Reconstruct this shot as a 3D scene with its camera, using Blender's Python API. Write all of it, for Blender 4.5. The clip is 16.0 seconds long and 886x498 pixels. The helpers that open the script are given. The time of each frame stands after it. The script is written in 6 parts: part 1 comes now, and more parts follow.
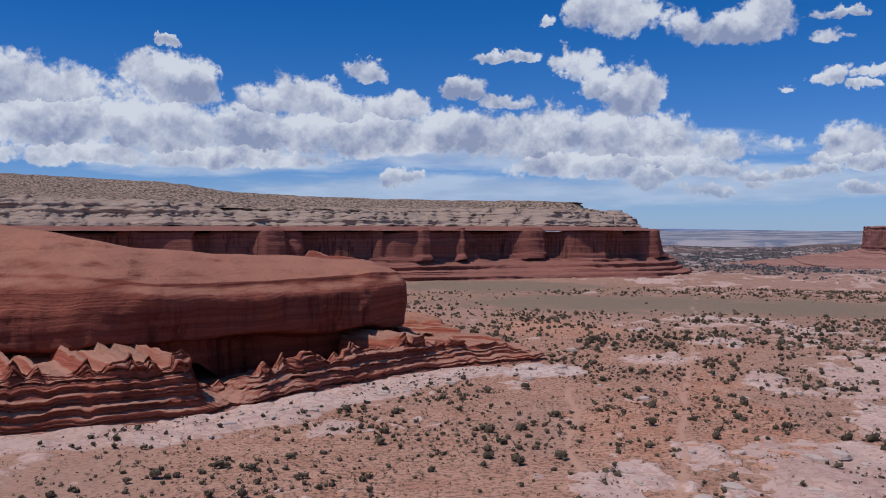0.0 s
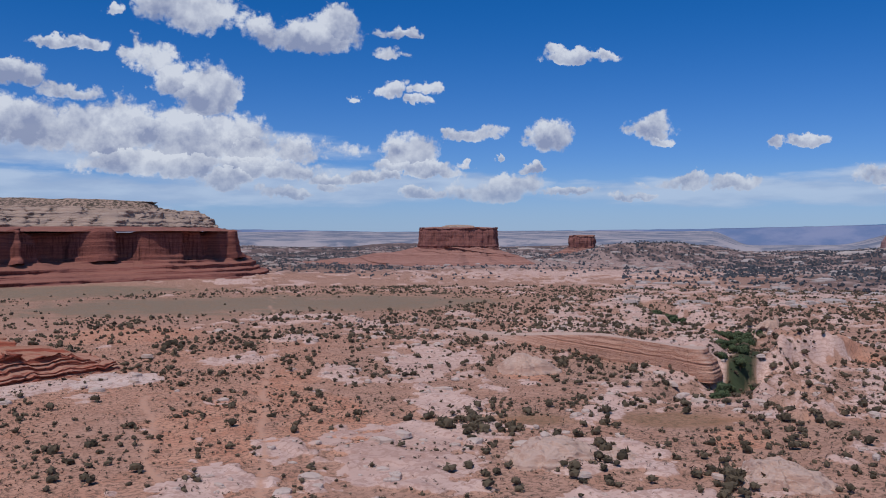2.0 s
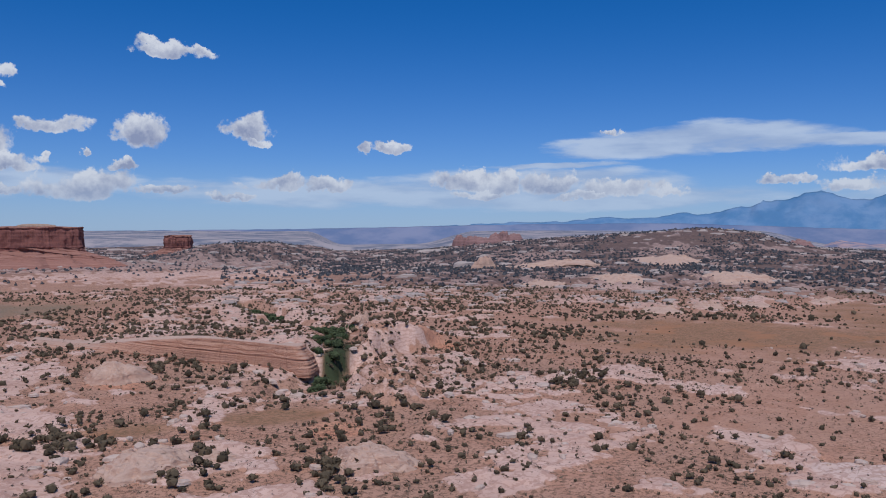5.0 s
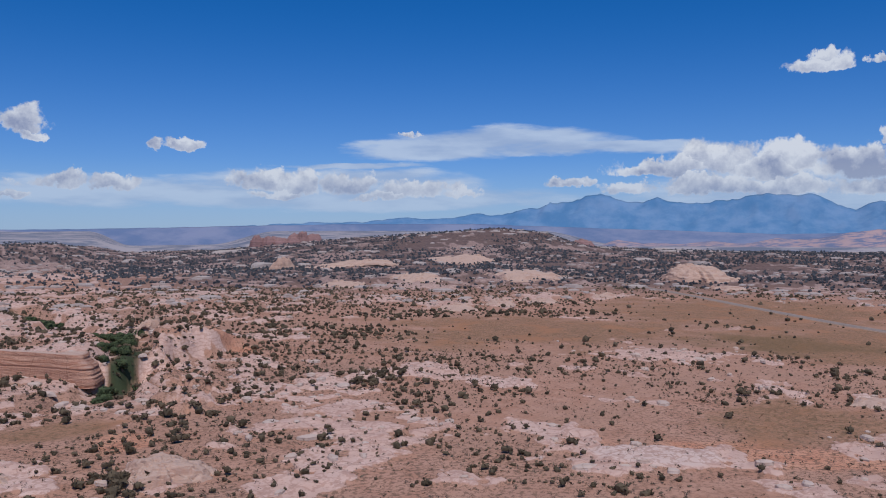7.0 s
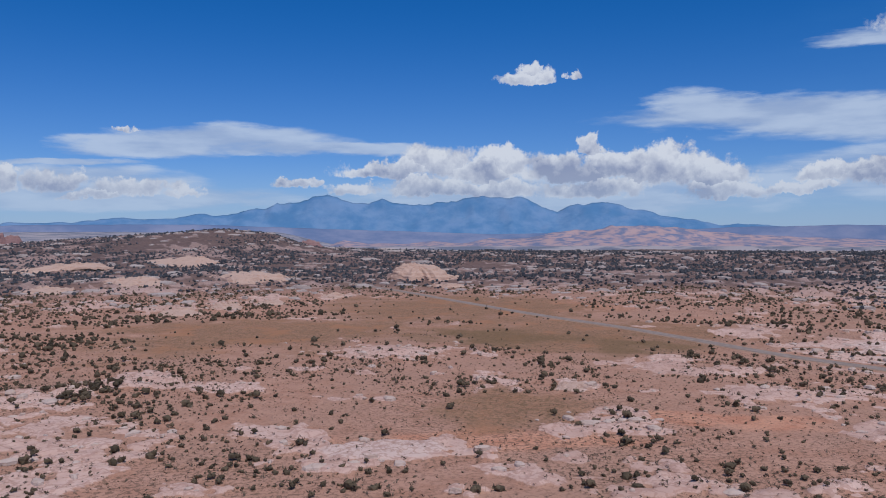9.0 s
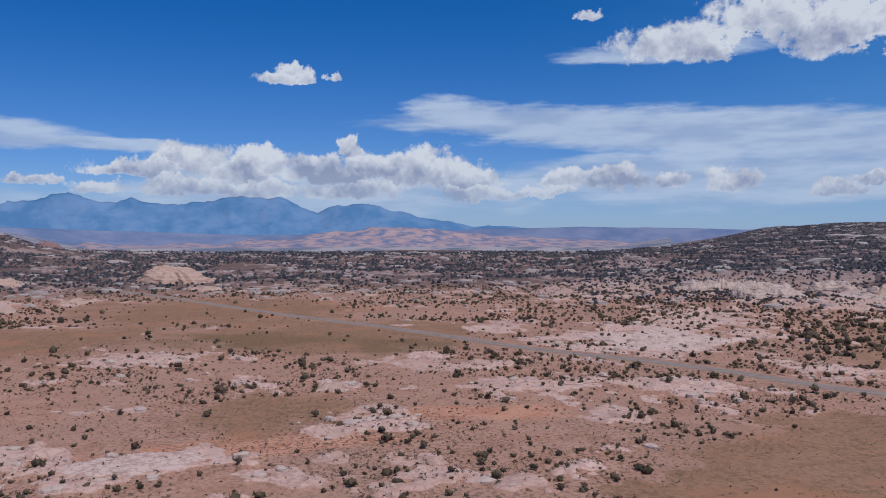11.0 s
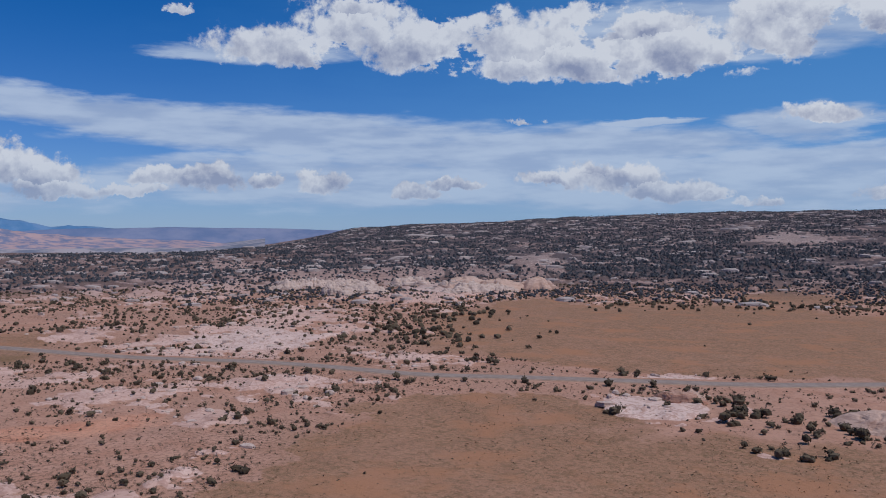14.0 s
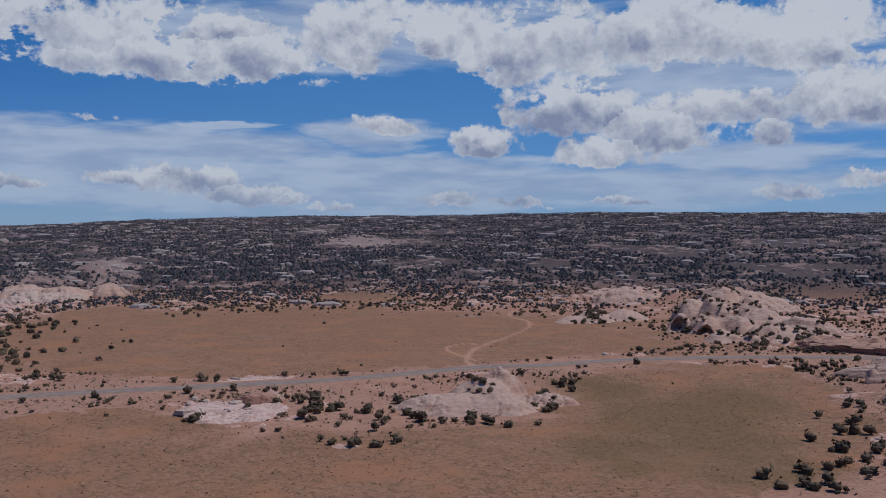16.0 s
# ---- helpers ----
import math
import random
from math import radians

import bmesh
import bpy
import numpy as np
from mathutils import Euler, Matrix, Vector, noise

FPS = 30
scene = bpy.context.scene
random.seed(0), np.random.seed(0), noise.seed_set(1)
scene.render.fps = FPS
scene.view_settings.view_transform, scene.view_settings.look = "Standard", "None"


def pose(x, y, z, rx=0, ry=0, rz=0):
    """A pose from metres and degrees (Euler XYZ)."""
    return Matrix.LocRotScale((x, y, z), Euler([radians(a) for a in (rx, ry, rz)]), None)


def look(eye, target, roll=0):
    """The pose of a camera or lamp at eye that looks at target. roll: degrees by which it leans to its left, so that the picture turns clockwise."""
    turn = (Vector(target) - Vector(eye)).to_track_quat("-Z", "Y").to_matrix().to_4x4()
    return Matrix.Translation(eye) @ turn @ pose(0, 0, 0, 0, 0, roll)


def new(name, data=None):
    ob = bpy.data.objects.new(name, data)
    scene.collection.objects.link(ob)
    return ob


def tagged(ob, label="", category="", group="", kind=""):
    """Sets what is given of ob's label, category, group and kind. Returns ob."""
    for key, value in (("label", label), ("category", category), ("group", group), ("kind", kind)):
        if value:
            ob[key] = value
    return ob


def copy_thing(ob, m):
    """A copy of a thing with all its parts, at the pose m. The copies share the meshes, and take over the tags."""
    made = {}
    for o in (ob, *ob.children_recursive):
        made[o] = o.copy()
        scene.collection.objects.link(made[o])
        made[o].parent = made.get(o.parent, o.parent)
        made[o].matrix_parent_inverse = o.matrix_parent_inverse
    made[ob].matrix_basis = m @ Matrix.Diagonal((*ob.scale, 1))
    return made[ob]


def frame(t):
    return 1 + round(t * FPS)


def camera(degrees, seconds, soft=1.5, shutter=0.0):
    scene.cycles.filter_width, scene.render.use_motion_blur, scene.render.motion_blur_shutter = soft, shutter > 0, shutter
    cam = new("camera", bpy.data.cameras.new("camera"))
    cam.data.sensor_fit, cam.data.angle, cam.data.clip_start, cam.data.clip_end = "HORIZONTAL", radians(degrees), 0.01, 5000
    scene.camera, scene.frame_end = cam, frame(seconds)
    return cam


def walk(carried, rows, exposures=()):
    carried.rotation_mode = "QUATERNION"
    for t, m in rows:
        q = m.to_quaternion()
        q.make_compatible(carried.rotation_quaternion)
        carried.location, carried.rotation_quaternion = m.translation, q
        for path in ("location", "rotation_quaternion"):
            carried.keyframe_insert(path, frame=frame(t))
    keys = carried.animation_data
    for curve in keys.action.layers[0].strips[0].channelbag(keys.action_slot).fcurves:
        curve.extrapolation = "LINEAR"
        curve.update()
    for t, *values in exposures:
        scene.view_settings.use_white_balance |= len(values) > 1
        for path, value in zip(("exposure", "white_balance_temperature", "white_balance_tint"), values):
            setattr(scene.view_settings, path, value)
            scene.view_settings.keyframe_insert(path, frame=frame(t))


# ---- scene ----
# A drone hovers 45 m over red-rock desert and turns on the spot.
EYE = 45.0
cam = camera(55.5, 16.0, soft=1.0)
# seconds, yaw, pitch, roll
TURNS = [
    (0.0, 0.22, -1.17, 0.06), (0.5, -6.54, -1.19, 0.06), (1.0, -13.57, -1.17, 0.07), (1.5, -20.88, -1.15, 0.10),
    (2.0, -27.92, -1.17, 0.12), (2.5, -34.17, -1.18, 0.07), (3.0, -39.19, -1.18, 0.08), (3.5, -43.64, -1.21, 0.09),
    (4.0, -47.59, -1.22, 0.09), (4.2, -49.10, -1.22, 0.09), (6.3, -63.54, -1.24, 0.06), (6.5, -64.93, -1.25, 0.07),
    (7.0, -68.32, -1.21, 0.06), (7.5, -73.00, -1.26, 0.06), (8.0, -77.27, -1.27, 0.10), (8.5, -81.76, -1.23, 0.18),
    (9.0, -86.70, -1.20, 0.18), (9.2, -88.51, -1.20, 0.18), (11.3, -105.05, -1.16, 0.05), (11.5, -106.54, -1.16, 0.03),
    (12.0, -111.19, -1.14, 0.01), (12.5, -116.15, -1.15, 0.04), (13.0, -121.13, -1.11, 0.08), (13.5, -124.39, -1.15, 0.04),
    (14.0, -129.94, -1.17, 0.08), (14.5, -136.57, -1.14, 0.05), (15.0, -142.52, -1.13, 0.03), (15.5, -149.86, -1.08, -0.02),
    (16.0, -158.02, -0.97, 0.03),
]
walk(cam, [(t, pose(0.15, 0.1, EYE, 90 + pitch, roll, yaw)) for t, yaw, pitch, roll in TURNS], [(0.0, -0.04), (4.0, -0.06), (8.0, -0.05), (12.0, -0.07), (14.0, -0.15), (16.0, -0.37)])

# ---------------------------------------------------------------- light
SUN_BEARING, SUN_HEIGHT = 243.0, 62.0
sun_data = bpy.data.lights.new("sun", "SUN")
sun_data.energy, sun_data.angle, sun_data.color = 3.0, radians(0.53), (1.0, 0.975, 0.95)
sun = new("sun", sun_data)
sun.matrix_world = look((0, 0, 300), (-math.sin(radians(SUN_BEARING)) * math.cos(radians(SUN_HEIGHT)),
                                      -math.cos(radians(SUN_BEARING)) * math.cos(radians(SUN_HEIGHT)), 300 - math.sin(radians(SUN_HEIGHT))))

# Clouds of the sky: bearing, elevation, half width, half height, in degrees
CLOUDS_NORTH = [
    (-26.3, 9.0, 3.4, 2.0), (-24.4, 6.8, 4.8, 1.9), (-19.3, 9.6, 2.5, 1.7), (-16.8, 9.4, 1.6, 1.5), (-10.3, 8.8, 3.2, 1.4),
    (-7.1, 8.2, 1.8, 1.1), (-3.5, 8.3, 2.2, 1.1), (-18.1, 6.6, 5.7, 1.7), (-11.4, 6.7, 5.5, 1.6), (-5.0, 6.6, 5.5, 1.7),
    (1.0, 6.5, 4.2, 1.5), (5.6, 6.3, 6.1, 1.7), (11.8, 6.1, 4.9, 1.7), (12.5, 9.1, 1.8, 1.8), (16.7, 5.5, 4.1, 1.1),
    (9.1, 11.0, 1.5, 1.2), (10.2, 10.0, 1.5, 1.1), (-5.3, 10.6, 1.7, 0.7), (1.1, 9.5, 1.6, 0.7), (4.3, 8.7, 2.1, 0.6),
    (4.3, 11.6, 1.7, 0.4), (11.6, 14.4, 2.8, 1.7), (18.8, 12.9, 3.6, 1.2), (20.7, 13.5, 1.4, 1.2), (7.2, 13.8, 0.7, 0.4),
    (24.4, 12.0, 1.0, 0.5),
]
CLOUDS_NORTHEAST = [
    (24.7, 13.2, 1.4, 0.3), (-18.3, 12.1, 0.6, 0.4), (-3.1, 3.4, 1.1, 0.6), (13.3, 3.4, 1.5, 0.7), (20.7, 3.2, 0.8, 0.4),
    (25.5, 5.4, 2.0, 1.6), (26.5, 4.2, 3.4, 0.5), (29.9, 6.6, 1.9, 0.5), (35.0, 6.3, 1.6, 1.1), (41.8, 6.8, 1.4, 0.9),
    (42.3, 6.0, 0.9, 0.4), (37.0, 11.6, 2.2, 0.5), (38.7, 11.7, 0.9, 0.3), (25.0, 9.5, 1.2, 0.6), (27.0, 9.5, 0.9, 0.4),
    (26.6, 8.7, 0.9, 0.3), (22.7, 8.9, 0.7, 0.3), (31.4, 2.9, 3.0, 0.9), (33.6, 4.1, 0.7, 0.4), (31.4, 5.0, 0.4, 0.3),
    (43.3, 3.1, 2.1, 0.5), (14.2, 3.5, 1.7, 0.6), (29.8, 4.6, 0.6, 0.3), (49.5, 5.6, 0.7, 0.4), (51.5, 5.7, 1.2, 0.4),
]
CLOUDS_EAST = [
    (56.3, 3.4, 1.7, 0.7), (58.7, 3.2, 1.5, 0.8), (62.1, 3.2, 1.7, 0.8), (66.6, 2.9, 3.1, 0.7), (43.2, 3.1, 1.9, 0.5),
    (66.5, 6.4, 1.0, 0.2), (86.6, 4.8, 2.5, 1.3), (84.3, 4.2, 1.9, 0.8), (89.2, 4.2, 3.1, 0.9), (94.6, 4.1, 3.0, 1.0),
    (81.6, 4.2, 2.3, 0.5), (91.2, 4.6, 2.9, 1.0), (96.8, 5.7, 0.8, 0.7), (98.7, 4.5, 2.6, 1.0), (101.6, 4.2, 3.2, 1.3),
    (104.8, 3.6, 2.1, 0.9), (81.2, 3.0, 2.3, 0.5), (91.9, 10.2, 2.2, 0.5), (92.9, 10.7, 0.8, 0.4), (95.9, 10.3, 0.7, 0.3),
    (62.7, 3.3, 1.3, 0.5), (66.7, 3.0, 2.0, 0.4), (110.4, 3.6, 1.6, 0.6), (113.7, 3.7, 1.2, 0.6),
]
CLOUDS_SOUTHEAST = [
    (102.4, 4.2, 3.3, 1.1), (110.6, 3.6, 1.5, 0.7), (114.1, 3.4, 2.3, 0.9), (118.1, 3.2, 1.2, 0.5), (121.7, 3.3, 1.7, 0.8),
    (119.8, 12.3, 5.3, 1.5), (123.6, 13.1, 4.1, 2.0), (129.9, 12.3, 5.4, 1.8), (124.4, 14.7, 3.0, 1.1), (135.2, 12.5, 5.8, 1.9),
    (141.1, 11.7, 4.7, 2.2), (112.6, 14.1, 1.1, 0.4), (135.2, 7.5, 1.4, 0.3), (128.1, 2.7, 1.8, 0.5), (140.2, 3.9, 1.9, 0.6),
]
CLOUDS_SOUTH = [
    (137.2, 11.4, 6.1, 1.4), (144.8, 11.6, 6.4, 2.0), (153.2, 12.7, 6.3, 2.3), (153.9, 7.3, 2.4, 0.6), (160.6, 6.1, 1.9, 0.9),
    (162.8, 7.9, 1.2, 0.8), (141.0, 3.5, 3.4, 1.0), (144.8, 2.7, 3.0, 0.7), (158.7, 2.3, 2.3, 0.5), (140.1, 13.1, 9.0, 1.5),
    (154.8, 13.4, 7.6, 2.2), (164.4, 12.6, 7.5, 2.9), (173.6, 12.9, 6.4, 2.4), (182.0, 12.3, 4.8, 2.5), (166.3, 8.5, 4.1, 2.2),
    (171.8, 6.9, 4.0, 1.6), (160.9, 6.3, 2.3, 1.0), (179.1, 6.4, 2.2, 0.9), (168.5, 5.5, 3.7, 1.0), (177.1, 8.1, 4.4, 1.4),
    (183.6, 8.4, 3.4, 2.0), (158.6, 2.5, 2.3, 0.5), (184.9, 3.3, 1.5, 0.5),
]
CLOUDS_LOW_NORTH = [
    (16.5, 4.3, 4.2, 0.9), (9.0, 4.4, 4.6, 1.0), (20.3, 3.7, 1.5, 0.5), (22.5, 3.6, 1.2, 0.4), (18.0, 2.6, 1.9, 0.4), (-14.0, 4.9, 6.0, 0.8), (-23.0, 4.9, 5.0, 0.8),
    (16.0, 4.6, 2.4, 0.7), (18.6, 4.3, 1.6, 0.6), (24.3, 3.6, 1.0, 0.4), (26.6, 2.6, 1.4, 0.4), (37.0, 2.6, 1.6, 0.3), (40.5, 2.2, 1.5, 0.3), (47.0, 3.0, 1.3, 0.5),
]
CLOUDS_LOW_SOUTH = [
    (57.0, 2.5, 1.6, 0.4), (64.0, 2.3, 2.0, 0.35), (69.5, 2.6, 1.6, 0.4), (86.0, 3.0, 3.2, 0.7), (96.0, 2.8, 4.0, 0.7), (105.5, 2.5, 2.6, 0.6), (76.5, 3.3, 1.2, 0.35), (91.0, 2.9, 3.0, 0.6),
    (136.5, 3.3, 2.0, 0.5), (147.5, 2.4, 1.8, 0.4), (150.5, 1.9, 1.5, 0.3), (163.5, 2.0, 2.0, 0.35), (170.0, 2.2, 1.8, 0.3), (181.0, 2.5, 1.8, 0.4), (131.0, 3.2, 1.6, 0.4), (109.0, 2.6, 2.4, 0.4),
]
VEIL_NORTH = [
    (-14.8, 5.0, 10.6, 1.3), (5.2, 5.4, 15.7, 1.3), (2.9, 2.7, 17.8, 1.3), (23.9, 2.9, 5.6, 1.2), (17.7, 3.1, 7.6, 1.3),
    (29.5, 3.1, 6.0, 1.0),
]
VEIL_EAST = [
    (48.1, 2.5, 12.0, 1.0), (67.7, 5.5, 4.8, 0.8), (61.3, 3.2, 10.1, 1.0), (72.8, 6.1, 7.6, 0.9), (78.4, 5.5, 10.3, 0.5),
    (62.1, 4.4, 4.5, 0.3), (93.0, 2.0, 15.0, 1.2), (62.0, 2.3, 14.9, 0.9), (94.9, 3.0, 12.2, 1.3), (108.5, 7.4, 9.2, 1.1), (111.7, 6.7, 6.3, 0.9),
]
VEIL_SOUTH = [
    (109.9, 7.4, 11.2, 1.1), (103.6, 8.0, 3.6, 1.0), (120.6, 6.5, 13.1, 1.4), (131.7, 5.2, 12.3, 1.6), (126.3, 2.7, 12.8, 1.1),
    (117.5, 11.7, 6.5, 0.7), (153.2, 6.6, 3.9, 1.2), (144.1, 7.2, 3.0, 0.3), (155.7, 4.4, 11.2, 1.1), (152.9, 7.1, 4.6, 1.1),
    (136.6, 4.5, 9.9, 1.6), (170.0, 3.2, 17.9, 1.5), (177.1, 4.9, 8.5, 1.2), (146.7, 12.6, 15.3, 2.0), (154.8, 13.4, 15.6, 2.3),
    (175.3, 11.0, 11.4, 3.2), (183.6, 8.1, 6.2, 2.0),
    (122.0, 3.4, 17.0, 2.0), (148.0, 3.0, 18.0, 2.2), (140.0, 5.6, 12.0, 1.5),
]


class Nodes:
    """Small helper to wire node trees."""

    def __init__(self, tree):
        self.tree = tree
        tree.nodes.clear()

    def add(self, kind, ins=None, **props):
        n = self.tree.nodes.new(kind)
        if "operation" in props:
            n.operation = props["operation"]
        if "use_clamp" in props:
            n.use_clamp = props["use_clamp"]
        if "interpolation_type" in props:
            n.interpolation_type = props["interpolation_type"]
        if "bands_direction" in props:
            n.bands_direction = props["bands_direction"]
        if "feature" in props:
            n.feature = props["feature"]
        if "attribute_name" in props:
            n.attribute_name = props["attribute_name"]
        if "data_type" in props:
            n.data_type = props["data_type"]
        if "blend_type" in props:
            n.data_type, n.blend_type = "RGBA", props["blend_type"]
        for k, v in (ins or {}).items():
            if hasattr(v, "is_output"):
                self.tree.links.new(v, n.inputs[k])
            else:
                n.inputs[k].default_value = v
        return n

    def math(self, op, a, b=0.0, c=0.0, clamp=False):
        return self.add("ShaderNodeMath", {0: a, 1: b, 2: c}, operation=op, use_clamp=clamp).outputs[0]

    def vec(self, op, a, b=(0, 0, 0), c=(0, 0, 0)):
        ins = {0: a, 1: b}
        if op == "MULTIPLY_ADD":
            ins[2] = c
        n = self.add("ShaderNodeVectorMath", ins, operation=op)
        return n.outputs["Value"] if op in ("DOT_PRODUCT", "LENGTH") else n.outputs[0]

    def noise(self, vector, scale, detail=4.0, rough=0.55, lac=2.0, out="Fac"):
        return self.add("ShaderNodeTexNoise", {"Vector": vector, "Scale": scale, "Detail": detail, "Roughness": rough, "Lacunarity": lac}).outputs[out]

    def step(self, value, lo, hi, to0=0.0, to1=1.0):
        return self.add("ShaderNodeMapRange", {"Value": value, "From Min": lo, "From Max": hi, "To Min": to0, "To Max": to1},
                        interpolation_type="SMOOTHSTEP").outputs[0]

    def mix(self, fac, a, b, blend="MIX"):
        n = self.add("ShaderNodeMix", data_type="RGBA", blend_type=blend)
        for k, v in ((0, fac), (6, a), (7, b)):
            if hasattr(v, "is_output"):
                self.tree.links.new(v, n.inputs[k])
            else:
                n.inputs[k].default_value = (*v, 1) if k and len(v) == 3 else v
        return n.outputs[2]


def build_sky():
    world = bpy.data.worlds.new("desert_sky")
    scene.world = world
    world.use_nodes = True
    n = Nodes(world.node_tree)
    ray = n.add("ShaderNodeTexCoord").outputs["Generated"]
    air = n.add("ShaderNodeTexSky")
    air.sky_type, air.sun_disc = "NISHITA", False
    air.sun_elevation, air.sun_rotation = radians(SUN_HEIGHT), radians(SUN_BEARING)
    air.altitude, air.air_density, air.dust_density, air.ozone_density = 1600.0, 1.0, 0.4, 3.0
    sky = air.outputs[0]
    part = n.add("ShaderNodeSeparateXYZ", {0: ray})
    x, y, z = part.outputs
    # bearing counted from 80 degrees, so that the seam lies out of the way
    c, s = math.cos(radians(80)), math.sin(radians(80))
    ahead = n.math("ADD", n.math("MULTIPLY", x, s), n.math("MULTIPLY", y, c))
    aside = n.math("SUBTRACT", n.math("MULTIPLY", x, c), n.math("MULTIPLY", y, s))
    bearing = n.math("MULTIPLY_ADD", n.math("ARCTAN2", aside, ahead), 57.29578, 80.0)
    height = n.math("MULTIPLY", n.math("ARCSINE", z), 57.29578)
    coarse = n.noise(ray, 16.0, 5.0, 0.6, out="Color")
    fine = n.noise(ray, 70.0, 5.0, 0.65, out="Color")
    flat = n.add("ShaderNodeCombineXYZ", {0: n.math("MULTIPLY", bearing, 0.11), 1: n.math("MULTIPLY", height, 0.55), 2: 3.0}).outputs[0]
    place = n.add("ShaderNodeCombineXYZ", {0: bearing, 1: height, 2: n.math("MULTIPLY", height, -1.0)}).outputs[0]

    def banks(where, lists, hem, grow):
        """Squared distance to the nearest cloud's heart, 1 at its rim; hem: how sharply the base is cut."""
        nearest, inner = None, None
        for bank in lists:
            for b, e, w, h in bank:
                base = e - 0.6 * h
                w, h = w * grow, h * grow
                p = n.vec("MULTIPLY_ADD", where, (1 / w, 1 / h, hem / h), (-b / w, -e / h, hem * base / h))
                p = n.vec("MAXIMUM", p, (-900, -900, 0))
                r = n.vec("DOT_PRODUCT", p, p)
                if nearest is None:
                    nearest, inner = r, p
                else:
                    closer = n.math("LESS_THAN", r, nearest)
                    inner = n.add("ShaderNodeMix", {0: closer, 4: inner, 5: p}, data_type="VECTOR").outputs[1]
                    nearest = n.math("MINIMUM", nearest, r)
        return nearest, n.add("ShaderNodeSeparateXYZ", {0: inner}).outputs[1]

    # heaped clouds
    push = n.vec("MULTIPLY", n.vec("SUBTRACT", coarse, (0.5, 0.5, 0.5)), (4.6, 2.2, -0.8))
    push2 = n.vec("MULTIPLY", n.vec("SUBTRACT", fine, (0.5, 0.5, 0.5)), (1.5, 1.3, -0.5))
    warped = n.vec("ADD", n.vec("ADD", place, push), push2)
    heaps, heap_top = banks(warped, (CLOUDS_NORTH, CLOUDS_NORTHEAST, CLOUDS_EAST, CLOUDS_SOUTHEAST, CLOUDS_SOUTH, CLOUDS_LOW_NORTH, CLOUDS_LOW_SOUTH), 1.6, 1.2)

    def puffs(vector):
        warp = n.vec("MULTIPLY", n.vec("SUBTRACT", n.noise(vector, 60.0, 4.0, 0.6, out="Color"), (0.5, 0.5, 0.5)), (0.035, 0.035, 0.035))
        cell = n.add("ShaderNodeTexVoronoi", {"Vector": n.vec("ADD", vector, warp), "Scale": 21.0, "Detail": 2.0, "Roughness": 0.45, "Lacunarity": 2.3}, feature="F1")
        return cell.outputs["Distance"]

    billow = puffs(ray)
    billow_up = puffs(n.vec("ADD", ray, (-0.004, -0.003, 0.012)))
    grain = n.noise(ray, 26.0, 7.0, 0.62)
    body = n.math("SUBTRACT", 1.0, heaps)
    density = n.math("MULTIPLY_ADD", n.math("SUBTRACT", grain, 0.5), 1.5, body)
    density = n.math("MULTIPLY_ADD", n.math("SUBTRACT", 0.80, billow), 0.75, density)
    crumbs = n.noise(ray, 95.0, 5.0, 0.65)
    density = n.math("MULTIPLY_ADD", n.math("SUBTRACT", crumbs, 0.5), 0.7, density)
    # the broken layer high in the south is thinner and full of gaps
    layer = n.math("MULTIPLY", n.step(bearing, 112.0, 124.0), n.step(height, 7.0, 9.5))
    gaps = n.step(n.noise(n.vec("MULTIPLY", ray, (1.0, 1.0, 1.7)), 11.0, 6.0, 0.62), 0.50, 0.66, 0.0, 1.15)
    density = n.math("SUBTRACT", density, n.math("MULTIPLY", layer, gaps))
    cover = n.step(density, -0.05, 0.5)
    relief = n.math("MULTIPLY", n.math("SUBTRACT", billow_up, billow), 0.95)
    thick = n.step(density, 0.35, 1.5)
    shade = n.noise(n.vec("MULTIPLY", ray, (1.0, 1.0, 1.8)), 17.0, 4.0, 0.55)
    light = n.math("ADD", n.math("MULTIPLY_ADD", thick, -0.30, 0.74), relief)
    # each heap is bright on its crown and grey towards its base
    light = n.math("ADD", light, n.math("MULTIPLY", n.math("MULTIPLY", n.step(heap_top, -0.7, 0.8, -0.46, 0.28), n.step(density, 0.1, 0.7)), 1.0))
    lumps = n.math("SUBTRACT", n.noise(ray, 22.0, 5.0, 0.5), n.noise(n.vec("ADD", ray, (-0.005, -0.004, 0.014)), 22.0, 5.0, 0.5))
    light = n.math("MULTIPLY_ADD", lumps, 1.1, light)
    heap = n.math("SUBTRACT", n.noise(ray, 10.0, 3.0, 0.5), n.noise(n.vec("ADD", ray, (-0.01, -0.008, 0.03)), 10.0, 3.0, 0.5))
    light = n.math("MULTIPLY_ADD", heap, 1.7, light)
    against = n.math("MULTIPLY", layer, -0.22)
    light = n.math("SUBTRACT", n.math("ADD", light, n.math("MULTIPLY", n.math("SUBTRACT", shade, 0.5), 0.55)), against, clamp=True)
    cloud = n.mix(light, (0.335, 0.395, 0.60), (0.85, 0.905, 1.02))
    # thin veils drawn out by the wind
    drift = n.vec("MULTIPLY", n.vec("SUBTRACT", n.noise(flat, 1.4, 6.0, 0.6, out="Color"), (0.5, 0.5, 0.5)), (9.0, 1.6, -0.8))
    sheets, _ = banks(n.vec("ADD", place, drift), (VEIL_NORTH, VEIL_EAST, VEIL_SOUTH), 0.8, 1.1)
    wisp = n.noise(flat, 1.9, 6.0, 0.52)
    veil = n.math("MULTIPLY_ADD", n.math("SUBTRACT", wisp, 0.5), 1.6, n.math("SUBTRACT", 1.0, sheets))
